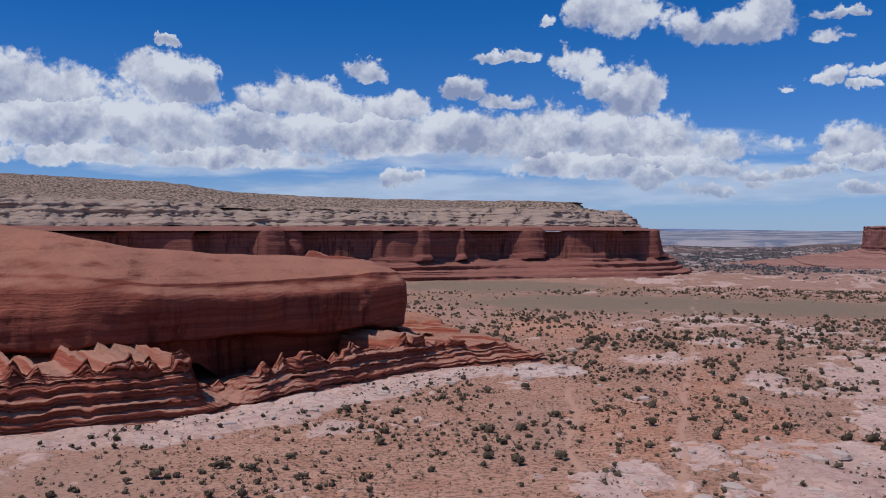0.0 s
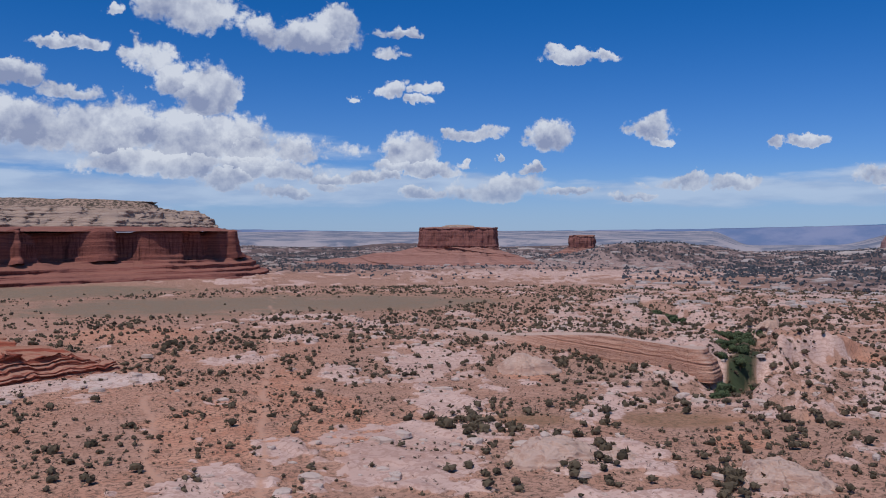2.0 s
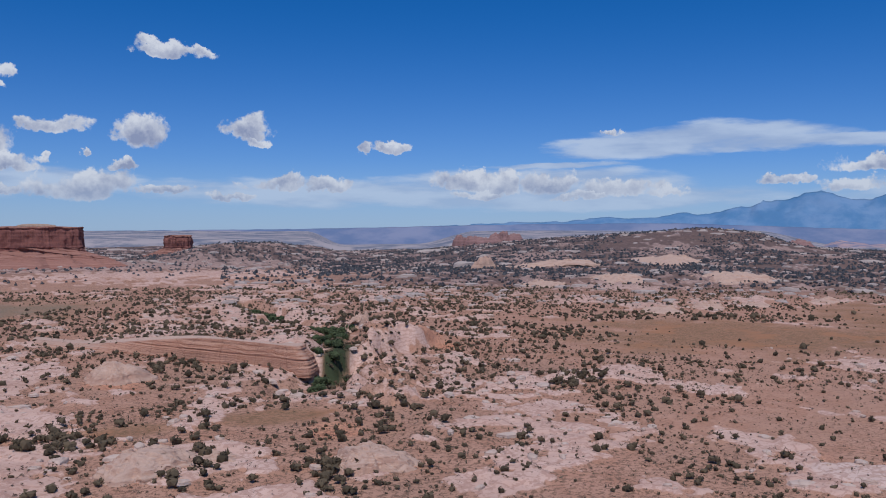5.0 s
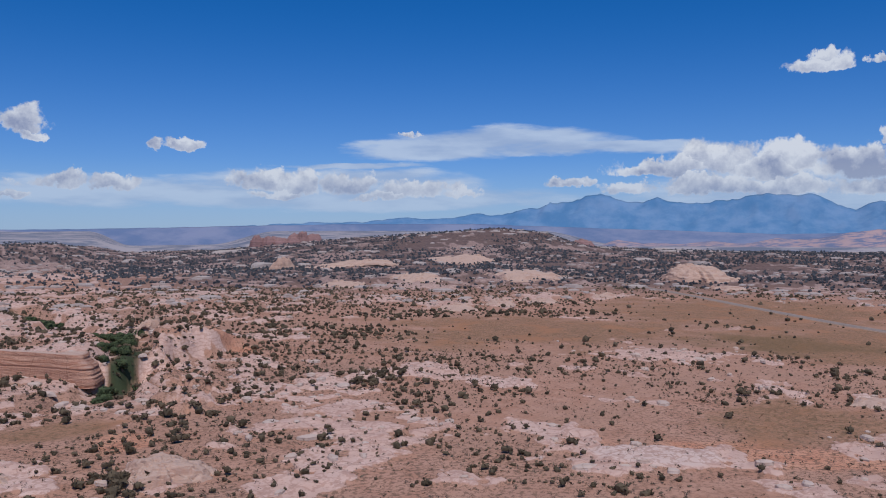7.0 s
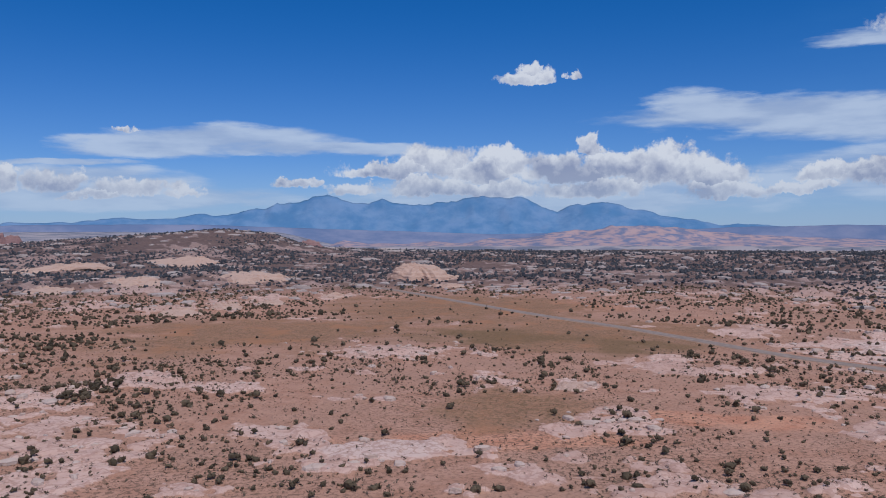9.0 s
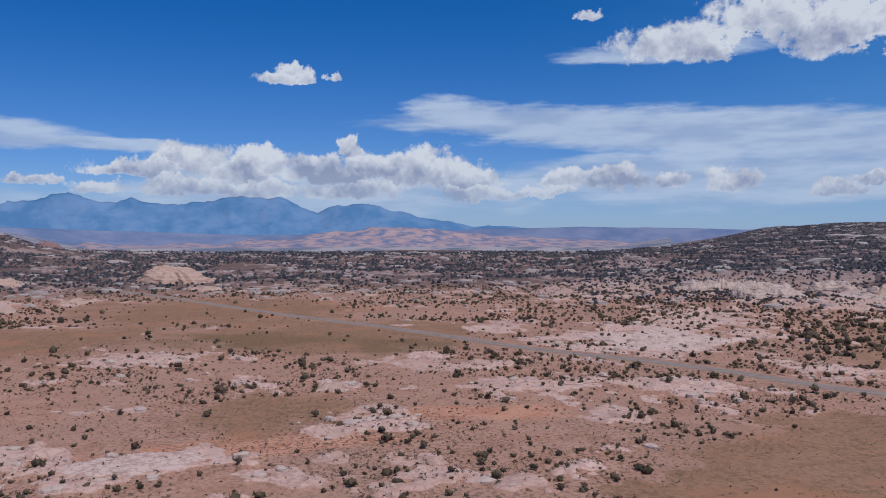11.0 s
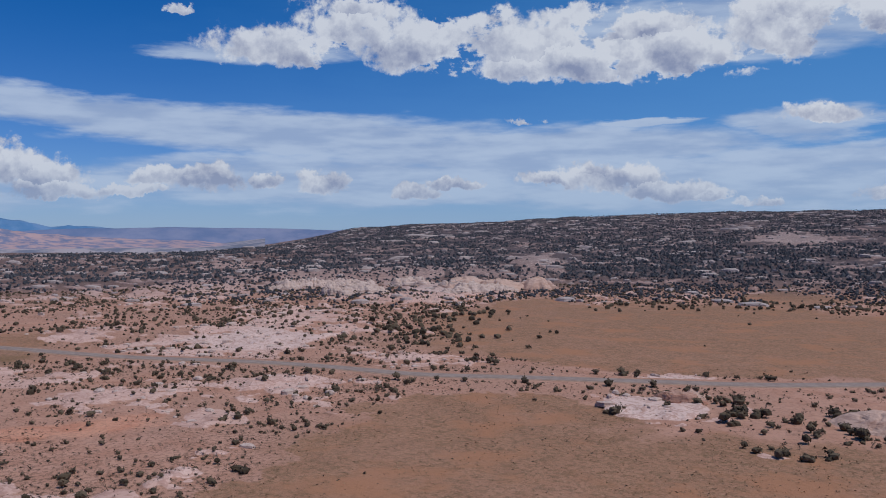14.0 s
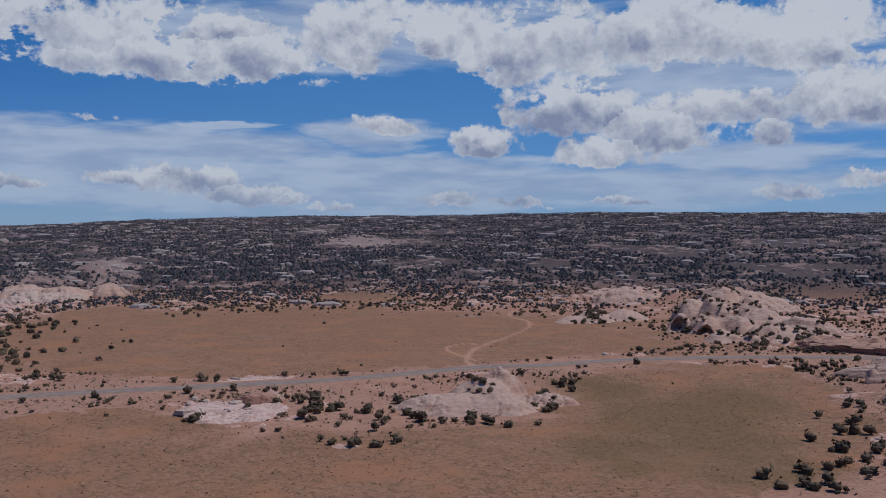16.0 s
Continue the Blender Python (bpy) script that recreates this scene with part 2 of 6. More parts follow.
    veil = n.step(veil, -0.15, 0.75, 0.0, 0.82)
    # a thin high film in the south
    film = n.step(n.math("MULTIPLY_ADD", wisp, 14.0, bearing), 112.0, 165.0, 0.0, 0.3)
    # the clear sky: deep blue aloft, milky at the horizon
    lift = n.step(height, -2.0, 17.0)
    tint = n.mix(lift, (0.43, 0.58, 0.95), (0.055, 0.45, 0.92))
    clear = n.mix(film, n.vec("MULTIPLY", sky, tint), (1.5, 4.1, 7.6))
    veiled = n.mix(veil, clear, n.mix(n.step(wisp, 0.35, 0.65), (3.5, 4.5, 6.5), (4.9, 5.9, 7.6)))
    veiled = n.mix(n.step(height, -0.5, 5.0, 0.55, 0.0), veiled, (3.0, 4.4, 6.6))
    low = n.step(height, 0.0, 5.5, 0.6, 0.0)
    cloud = n.mix(low, cloud, (0.43, 0.57, 0.82))
    mixed = n.mix(n.math("MULTIPLY", cover, 0.94), veiled, n.vec("MULTIPLY", cloud, (7.7, 7.7, 7.7)))
    back = n.add("ShaderNodeBackground", {0: mixed, 1: 0.1})
    n.add("ShaderNodeOutputWorld", {0: back.outputs[0]})


build_sky()

# ---------------------------------------------------------------- shapes of the land
def lattice(ix, iy, iz, seed):
    h = (ix * 374761393 + iy * 668265263 + iz * 2147483647 + seed * 1274126177) & 0xFFFFFFFF
    h = ((h ^ (h >> 13)) * 1274126177) & 0xFFFFFFFF
    h = ((h ^ (h >> 16)) * 2246822519) & 0xFFFFFFFF
    return ((h ^ (h >> 15)) & 0xFFFFFF) / 0xFFFFFF


def grain2(x, y, seed=0):
    """Smooth value noise in the plane, 0 to 1."""
    x, y = np.asarray(x, float), np.asarray(y, float)
    fx, fy = np.floor(x), np.floor(y)
    ix, iy = fx.astype(np.int64), fy.astype(np.int64)
    u, v = x - fx, y - fy
    u, v = u * u * (3 - 2 * u), v * v * (3 - 2 * v)
    a, b = lattice(ix, iy, 0, seed), lattice(ix + 1, iy, 0, seed)
    c, d = lattice(ix, iy + 1, 0, seed), lattice(ix + 1, iy + 1, 0, seed)
    return (a + (b - a) * u) * (1 - v) + (c + (d - c) * u) * v


def grain3(x, y, z, seed=0):
    z = np.asarray(z, float)
    fz = np.floor(z)
    w = z - fz
    w = w * w * (3 - 2 * w)
    k = fz.astype(np.int64)

    def layer(kk):
        xx, yy = np.asarray(x, float), np.asarray(y, float)
        fx, fy = np.floor(xx), np.floor(yy)
        ix, iy = fx.astype(np.int64), fy.astype(np.int64)
        u, v = xx - fx, yy - fy
        u, v = u * u * (3 - 2 * u), v * v * (3 - 2 * v)
        a, b = lattice(ix, iy, kk, seed), lattice(ix + 1, iy, kk, seed)
        c, d = lattice(ix, iy + 1, kk, seed), lattice(ix + 1, iy + 1, kk, seed)
        return (a + (b - a) * u) * (1 - v) + (c + (d - c) * u) * v

    return layer(k) * (1 - w) + layer(k + 1) * w


def fbm(x, y, scale, octaves=4, seed=0, gain=0.5):
    total, amp, norm = 0.0, 1.0, 0.0
    for i in range(octaves):
        total = total + amp * grain2(np.asarray(x) / scale * 2 ** i + 17.3 * i, np.asarray(y) / scale * 2 ** i - 9.1 * i, seed + i)
        norm += amp
        amp *= gain
    return total / norm


def fbm3(x, y, z, scale, octaves=3, seed=0):
    total, amp, norm = 0.0, 1.0, 0.0
    for i in range(octaves):
        f = 2 ** i / scale
        total = total + amp * grain3(np.asarray(x) * f, np.asarray(y) * f, np.asarray(z) * f, seed + i)
        norm += amp
        amp *= 0.5
    return total / norm


def ramp(v, lo, hi):
    t = np.clip((np.asarray(v, float) - lo) / (hi - lo), 0, 1)
    return t * t * (3 - 2 * t)


def spot(b, d):
    """Metres east and north of the drone, from a bearing and a distance."""
    return d * math.sin(radians(b)), d * math.cos(radians(b))


# Patches of cover: bearing, distance, half width across, half depth along the view from the drone
ROCK_NORTH = [
    (-18.3, 187, 12, 7), (-11.5, 209, 16, 12), (-5.0, 232, 12, 8), (6.6, 272, 14, 15), (12.3, 154, 13, 10),
    (17.6, 173, 7, 11), (23.4, 158, 18, 18), (27.2, 219, 12, 21), (29.1, 284, 11, 24), (19.9, 274, 11, 11),
    (35.4, 168, 9, 16), (49.6, 166, 8, 13), (25.5, 173, 16, 17), (27.0, 291, 17, 58), (20.2, 276, 9, 16),
    (36.6, 888, 149, 104), (35.1, 1144, 220, 134), (41.2, 1977, 167, 786), (44.2, 449, 18, 45), (38.5, 375, 49, 29),
    (60.7, 250, 14, 22), (55.6, 297, 13, 15), (58.2, 197, 11, 10), (67.8, 261, 13, 14), (66.2, 200, 8, 11),
]
ROCK_EAST = [
    (84.2, 313, 31, 20), (72.9, 247, 9, 8), (67.2, 270, 16, 11), (63.5, 253, 10, 8), (82.6, 172, 17, 12),
    (74.7, 190, 12, 10), (61.9, 190, 12, 13), (95.8, 246, 6, 10), (88.4, 147, 5, 5), (101.3, 151, 7, 6),
    (102.3, 288, 22, 14), (106.9, 393, 19, 22), (112.4, 326, 12, 13), (113.4, 209, 4, 9), (100.5, 402, 8, 7),
    (60.7, 1116, 54, 116), (67.3, 693, 37, 61), (73.3, 783, 44, 79), (70.1, 1208, 44, 124), (68.6, 510, 19, 26),
    (61.2, 767, 12, 71), (72.2, 539, 10, 34), (75.1, 576, 15, 34), (79.3, 591, 16, 26),
]
ROCK_SOUTH = [
    (116.8, 361, 36, 50), (107.6, 243, 25, 16), (101.6, 303, 11, 13), (124.4, 775, 139, 105), (136.3, 879, 30, 167),
    (116.0, 981, 39, 86), (114.5, 688, 45, 84), (108.3, 413, 11, 13), (100.9, 404, 6, 7), (114.4, 213, 11, 8),
    (111.0, 156, 8, 7), (137.3, 375, 8, 10), (142.8, 224, 5, 12), (120.6, 455, 36, 43), (127.4, 298, 15, 13),
    (144.5, 220, 16, 17), (145.2, 266, 14, 7), (170.0, 608, 35, 75), (178.9, 417, 36, 53), (152.5, 1311, 52, 151),
    (180.5, 891, 15, 33), (153.2, 179, 6, 3), (117.8, 401, 29, 45), (125.0, 787, 124, 107), (128.0, 575, 45, 49),
    (123.2, 387, 15, 22), (118.5, 253, 18, 11),
]
GRASS = [
    (33.9, 202, 9, 9), (44.2, 209, 10, 10), (74.7, 383, 85, 64), (87.5, 498, 76, 119), (148.6, 444, 123, 108),
    (158.6, 386, 122, 95), (173.7, 238, 45, 65), (147.2, 166, 69, 31), (135.3, 397, 54, 95), (98.1, 383, 63, 61),
    (133.6, 183, 40, 37), (94.9, 360, 69, 47), (91.4, 214, 23, 25), (152.5, 599, 39, 74), (182.1, 678, 34, 74),
    (166.3, 158, 40, 22), (177.2, 190, 22, 35), (136.5, 168, 29, 19), (151.0, 354, 111, 48),
]
MEADOW = [
    (13.8, 546, 177, 86), (22.2, 545, 102, 73), (2.9, 692, 124, 81),
]
RED = [
    (12.3, 202, 19, 41), (7.5, 390, 34, 39), (17.6, 248, 10, 45), (54.1, 331, 13, 11), (48.1, 188, 5, 6),
    (33.9, 278, 11, 21), (89.2, 181, 36, 10), (94.9, 499, 49, 22), (103.4, 209, 33, 9), (92.7, 528, 42, 23),
    (6.0, 415, 17, 26), (20.5, 202, 13, 33), (48.1, 190, 7, 9),
]
SLAB = [
    (6.6, 271, 14, 14), (95.8, 245, 6, 9), (144.5, 218, 15, 14), (137.3, 375, 8, 8), (117.5, 358, 31, 38),
    (152.5, 1306, 52, 126), (145.2, 263, 12, 5), (142.8, 224, 5, 9), (82.6, 172, 14, 8), (136.3, 916, 27, 116),
    (117.1, 363, 30, 22), (131.0, 653, 43, 51),
]
# greener, denser grass, with a cloud's shadow painted into the four southern patches
OLIVE_AND_SHADOW = [(173.0, 205, 26, 46), (176.5, 235, 20, 45), (168.5, 250, 20, 25), (174.5, 172, 30, 16), (88.0, 350, 50, 45), (100.5, 330, 22, 40)]
# open fields of dry grass, in metres east and north
FIELD_NEAR = [(66, -127), (82, -152), (68, -160), (70, -178), (54, -197), (57, -250), (56, -279), (-3, -309), (-17, -260), (-14, -198), (-8, -173), (-2, -155), (0, -132), (117, -57), (136, -66), (155, -84), (159, -99), (179, -129), (175, -165), (149, -172), (118, -144), (99, -152)]
FIELD_FAR = [(187, -216), (222, -207), (284, -247), (384, -353), (396, -416), (316, -390), (232, -379), (271, -392), (167, -427), (104, -426), (58, -390), (43, -345), (90, -285), (134, -241), (172, -212)]

# wheel tracks and gullies as lines of bearing, distance
TRACK_NORTH = [(16.4, 900), (16.4, 757), (16.5, 450), (16.3, 330), (16.1, 270), (15.8, 210), (15.9, 187), (15.5, 150), (14, 110)]
TRACK_WEST = [(8.6, 245), (8.4, 230), (8.8, 212), (8.3, 192), (8.2, 176), (9.0, 160)]
TRACK_SPUR = [(34.0, 470), (33.2, 440), (33.8, 425), (32.8, 400), (31.5, 385)]
TRACK_SOUTH = [(160.5, 276), (159.7, 306), (160.6, 341), (163.4, 397), (163.9, 436), (162.5, 470), (163.5, 520)]
TRACK_LOOP = [(160.5, 300), (158.8, 320), (158.2, 335), (159.5, 350), (161.0, 345)]
ROAD = [(70, 980), (78.1, 800), (83, 650), (88.8, 516), (93.5, 446), (98.7, 397), (102.7, 363), (109, 322), (116.8, 297), (122, 281), (128.2, 263),
        (135.5, 258), (144, 257), (151, 261), (160.6, 283), (164.4, 288), (170, 305), (177.2, 323), (185.8, 343), (200, 390), (215, 470)]
CANYON = [(41.5, 560), (43.6, 450), (45.2, 405), (46.9, 365), (47.6, 325), (47.3, 285), (46.4, 258), (44.8, 250)]


def smooth_line(points, step=3.0):
    """An even line through points (Catmull-Rom)."""
    p = np.array(points, float)
    p = np.vstack([2 * p[0] - p[1], p, 2 * p[-1] - p[-2]])
    out = []
    for i in range(1, len(p) - 2):
        n = max(2, int(np.linalg.norm(p[i + 1] - p[i]) / step))
        t = np.arange(n)[:, None] / n
        a, b, c, d = p[i - 1], p[i], p[i + 1], p[i + 2]
        out.append(0.5 * (2 * b + (c - a) * t + (2 * a - 5 * b + 4 * c - d) * t ** 2 + (3 * b - a - 3 * c + d) * t ** 3))
    return np.vstack(out + [p[-2][None]])


def plan(line, step=3.0):
    return smooth_line([spot(b, d) for b, d in line], step)


def near_line(x, y, line, reach):
    """Distance to a line, computed only near it."""
    out = np.full(x.shape, 1e6)
    lo, hi = line.min(0) - reach, line.max(0) + reach
    sel = np.where((x > lo[0]) & (x < hi[0]) & (y > lo[1]) & (y < hi[1]))[0]
    px, py = x[sel], y[sel]
    best = np.full(px.shape, 1e6)
    for (ax, ay), (bx, by) in zip(line[:-1], line[1:]):
        dx, dy = bx - ax, by - ay
        t = np.clip(((px - ax) * dx + (py - ay) * dy) / (dx * dx + dy * dy + 1e-9), 0, 1)
        best = np.minimum(best, np.hypot(px - ax - t * dx, py - ay - t * dy))
    out[sel] = best
    return out


def patch_field(x, y, patches, warp=0.5):
    """How deep inside a set of elliptical patches a place lies: 1 at their heart, 0 at the rim."""
    best = np.full(x.shape, -2.0)
    for b, d, w, h in patches:
        cx, cy = spot(b, d)
        s, c = math.sin(radians(b)), math.cos(radians(b))
        reach = 2.0 * max(w, h)
        sel = np.where((np.abs(x - cx) < reach) & (np.abs(y - cy) < reach))[0]
        if len(sel) == 0:
            continue
        ex, ey = x[sel] - cx, y[sel] - cy
        across, along = ex * c - ey * s, ex * s + ey * c
        r = np.sqrt((across / w) ** 2 + (along / h) ** 2)
        best[sel] = np.maximum(best[sel], 1 - r)
    return best


def inside(x, y, poly):
    hit = np.zeros(x.shape, bool)
    poly = np.array(poly, float)
    for (ax, ay), (bx, by) in zip(poly, np.roll(poly, -1, 0)):
        cross = ((ay > y) != (by > y)) & (x < (bx - ax) * (y - ay) / (by - ay + 1e-12) + ax)
        hit ^= cross
    return hit


LINES = {}
for name, line in (("north", TRACK_NORTH), ("west", TRACK_WEST), ("spur", TRACK_SPUR), ("south", TRACK_SOUTH), ("loop", TRACK_LOOP), ("road", ROAD), ("canyon", CANYON)):
    LINES[name] = plan(line, 6.0)

LINES["skirt"] = smooth_line([(-140, 158), (-95, 175), (-72, 184), (-49, 200), (-26, 233), (-6, 256), (10, 270)], 6.0)


def far_relief(bearing, d):
    """Broad height of the land, away from the small forms."""
    b = (bearing + 100) % 360 - 100
    z = 36 * ramp(d, 1500, 4900)
    # plateau in the south, climbing steadily to its crest
    bumps = 5 * (fbm(b * 8.0, d * 0, 14, 4, 47) - 0.5)
    crest = bumps + 45 + 3200 * np.tan(np.radians(np.interp(b, [110, 119, 128, 144, 151, 160, 168, 186, 215, 240], [-0.6, 0.0, 0.5, 1.12, 1.25, 1.28, 1.5, 1.3, 1.0, 0.2])))
    slope = np.clip((d - 650) / 2550, 0, 1) ** 0.9
    z_s = crest * slope * ramp(d, 500, 900)
    w = ramp(b, 104, 122) * (1 - ramp(b, 225, 255))
    z = z * (1 - w) + z_s * w
    # rocky swell in the east
    z = z + ramp(b, 50, 62) * (1 - ramp(b, 108, 124)) * 20 * ramp(d, 700, 1500) * (1 - ramp(d, 1800, 2600))
    return z - fall_away(b, d, z, 9.0)


def fall_away(b, d, z, spare):
    """By how much the land sinks where it drops into the valley below the mountains."""
    valley = np.maximum(ramp(b, 75, 80) * (1 - ramp(b, 112, 125)), ramp(b, 45.5, 48) * (1 - ramp(b, 53, 57)))
    limit = np.maximum(45 - d * math.tan(radians(1.12)) - spare, -30)
    return valley * ramp(d, 900, 1300) * np.maximum(z - limit, 0)


CRAGS = [(49.6, 300, 13, 75), (51.5, 236, 10, 28), (52.5, 370, 14, 50), (41.5, 420, 24, 40)]
HILLS = [(72, 1500, 190, 200, 24), (80, 1700, 260, 200, 8), (41, 1350, 120, 160, 21), (44, 1500, 70, 160, 12), (66, 1650, 150, 150, 10),
         (72, 800, 60, 50, 7), (66, 760, 60, 50, 5), (124, 780, 130, 60, 7), (136, 860, 40, 60, 9), (175.5, 560, 45, 75, 9), (170, 620, 40, 50, 6),
         (179.5, 430, 35, 40, 5), (50.0, 330, 22, 70, 0.8), (188, 255, 18, 40, 4)]


def land(x, y, want_masks=True):
    """Height and covers of the ground at places x, y (flat arrays)."""
    d = np.hypot(x, y)
    bearing = np.degrees(np.arctan2(x, y))
    wx = x + 15 * (fbm(x, y, 26, 5, 11, 0.6) - 0.5) + 30 * (fbm(x, y, 160, 2, 15) - 0.5) * ramp(d, 300, 900)
    wy = y + 15 * (fbm(x, y, 26, 5, 12, 0.6) - 0.5) + 30 * (fbm(x, y, 160, 2, 16) - 0.5) * ramp(d, 300, 900)
    broken = fbm(x, y, 9, 4, 21)
    broad = fbm(x, y, 70, 4, 22)
    b = (bearing + 100) % 360 - 100
    north = ramp(b, -2, 8) * (1 - ramp(b, 58, 68))
    rock_in = np.maximum(np.maximum(patch_field(wx, wy, ROCK_NORTH), patch_field(wx, wy, ROCK_EAST)), patch_field(wx, wy, ROCK_SOUTH))
    rock = ramp(rock_in + 2.0 * (broken - 0.5) + 1.2 * (fbm(x, y, 3.5, 3, 23) - 0.5), 0.06 + 0.12 * north, 0.34 + 0.12 * north)
    white = ramp(patch_field(wx * 0.5 + x * 0.5, wy * 0.5 + y * 0.5, SLAB) + 0.5 * (broken - 0.5), 0.0, 0.2)
    rock = np.maximum(rock, white)
    rock_in = np.maximum(rock_in, white)
    skirt = (1 - ramp(near_line(x, y, LINES["skirt"], 30) + 8 * (broken - 0.5), 8, 13))
    rock = np.maximum(rock, skirt * (0.55 + 0.45 * ramp(broken, 0.3, 0.5)))
    white = np.maximum(white, 0.25 * skirt)
    rock_in = np.maximum(rock_in, 0.3 * skirt)
    grass_in = np.maximum(patch_field(wx, wy, GRASS), patch_field(wx, wy, MEADOW))
    grass = ramp(grass_in + 1.0 * (broken - 0.5) + 0.8 * (fbm(x, y, 30, 3, 24) - 0.5), -0.25, 0.5)
    hx, hy = wx + 22 * (fbm(x, y, 12, 4, 25) - 0.5), wy + 22 * (fbm(x, y, 12, 4, 26) - 0.5)
    open_field = inside(hx, hy, FIELD_NEAR) | inside(hx, hy, FIELD_FAR)
    grass = np.where(open_field, np.maximum(grass, 0.86 + 0.14 * ramp(broken, 0.3, 0.6)), grass)
    meadow = ramp(patch_field(wx, wy, MEADOW) + 0.8 * (broken - 0.5), -0.15, 0.45)
    red = ramp(patch_field(wx, wy, RED) + 0.9 * (broken - 0.5), -0.1, 0.4)
    # scattered bare rock wherever no grass grows
    b = (bearing + 100) % 360 - 100
    red = np.maximum(red, 0.5 * ramp(broad, 0.40, 0.62) * (1 - ramp(b, 20, 36)) * (1 - ramp(d, 320, 420)))
    rocky = 0.30 + 0.10 * ramp(b, 22, 40) * (1 - ramp(b, 60, 72)) + 0.1 * ramp(d, 600, 900) - 0.16 * ramp(b, 14, 6)
    loose = ramp(fbm(x, y, 16, 5, 31, 0.6) + 0.35 * (broad - 0.5) + 0.42 * rocky, 0.73, 0.82) * (1 - 0.95 * grass) * (1 - meadow)
    rock = np.maximum(rock, ramp(rock_in + 0.9 * (broken - 0.5), 0.30, 0.6))
    rock = np.clip(np.maximum(rock * (1 - 0.85 * grass * (rock_in < 0.02)), 0.9 * loose), 0, 1)
    rock = rock * np.where(open_field, 0.0, 1.0)
    # heights
    z = 1.6 * (fbm(x, y, 110, 3, 41) - 0.5) * ramp(d, 100, 200) + 0.5 * (fbm(x, y, 18, 3, 42) - 0.5) * (1 - 0.7 * grass)
    z = z + far_relief(bearing, d)
    z = z + 16 * (fbm(x, y, 260, 4, 43) - 0.5) * ramp(d, 900, 1500) * (1 - 0.5 * ramp(d, 2500, 4500))
    z = z + 5 * (fbm(x, y, 70, 4, 44) - 0.5) * ramp(d, 550, 900)
    for hb, hd, w, h, top in HILLS:
        cx, cy = spot(hb, hd)
        s, c = math.sin(radians(hb)), math.cos(radians(hb))
        ex, ey = wx - cx, wy - cy
        r2 = ((ex * c - ey * s) / w) ** 2 + ((ex * s + ey * c) / h) ** 2
        z = z + top * np.exp(-1.4 * r2)
    z = z - fall_away(b, d, z, 0.0)
    # ledges: rock stands proud with broken steps
    ledge = fbm(x, y, 7, 3, 51)
    z = z + rock * (0.35 + 0.75 * ramp(ledge, 0.45, 0.5) + 0.45 * ramp(ledge, 0.56, 0.59)) * (0.6 + 0.8 * ramp(d, 200, 600))
    # long sandstone bench with its nose over the canyon
    ax, ay = spot(30.5, 352)
    nx, ny = spot(46.3, 268)
    ux, uy = nx - ax, ny - ay
    size = math.hypot(ux, uy)
    ux, uy = ux / size, uy / size
    along = (wx - ax) * ux + (wy - ay) * uy
    back = -(wx - ax) * uy + (wy - ay) * ux
    back = back if (-ay * ux + ax * uy) < 0 else -back
    lift = ramp(along, -25, 40) * (1 - ramp(along, size - 4, size + 1.5)) * (0.45 + 0.55 * ramp(along, 20, size))
    face = back + 5 * (fbm(x, y, 13, 3, 61) - 0.5)
    bench = lift * ramp(face, 5, 8) * (1 - ramp(face, 60, 110))
    z = z + 8.4 * bench
    benchrock = lift * ramp(face, 4, 6) * (1 - ramp(face, 16, 34))
    rock = np.maximum(rock * (1 - 0.6 * benchrock), benchrock * (0.6 + 0.4 * ramp(broken, 0.35, 0.5)))
    # canyon with green floor
    cd = near_line(wx, wy, LINES["canyon"], 40)
    floor = 1 - ramp(cd + 4 * (broken - 0.5), 2.0, 5.5)
    z = z - 4.0 * (1 - ramp(cd, 5.0, 12.0))
    z = z + 1.0 * ramp(cd, 10, 16) * (1 - ramp(cd, 16, 34)) * ramp(broken, 0.4, 0.6)
    rock = np.maximum(rock * (1 - floor), 0.8 * ramp(cd, 9, 13) * (1 - ramp(cd, 20, 32)) * ramp(broken, 0.42, 0.52))
    # craggy broken ground along the canyon's far bank and in the slickrock country
    crag = np.clip(ramp(patch_field(wx, wy, CRAGS), 0.0, 0.4), 0, 1) * ramp(cd, 7, 11)
    knobs = 1 - np.abs(2 * fbm(x, y, 9, 4, 63, 0.6) - 1)
    z = z + crag * (1.7 * (ramp(knobs, 0.55, 0.95) - 0.25) + 1.6 * (ramp(fbm(x, y, 5, 3, 64), 0.44, 0.5) - 0.5))
    rock = np.maximum(rock * (1 - 0.4 * crag), crag * 0.7 * ramp(fbm(x, y, 6, 3, 65), 0.49, 0.58))
    # wheel tracks
    track = np.zeros_like(x)
    for name, half in (("north", 0.25), ("west", 0.2), ("spur", 1.0), ("south", 0.5), ("loop", 0.2)):
        track = np.maximum(track, 1 - ramp(near_line(0.75 * x + 0.25 * wx, 0.75 * y + 0.25 * wy, LINES[name], 8) + 1.6 * (broken - 0.5), half, half + 0.8))
    rd = near_line(x, y, LINES["road"], 30)
    rock *= 1 - (1 - ramp(rd, 5.5, 9))
    smooth = 1 - ramp(rd, 6.5, 14)
    road_z = far_relief(bearing, d) + 0.3
    z = z * (1 - smooth) + road_z * smooth
    if not want_masks:
        return z
    scrub = np.clip(0.25 + 0.25 * north + 0.9 * ramp(broad, 0.35, 0.7) - 0.8 * grass, 0, 1)
    wood = ramp(b, 100, 126) * ramp(d, 560, 800)
    wood = np.maximum(wood, 0.8 * ramp(b, 42, 56) * ramp(d, 560, 800))
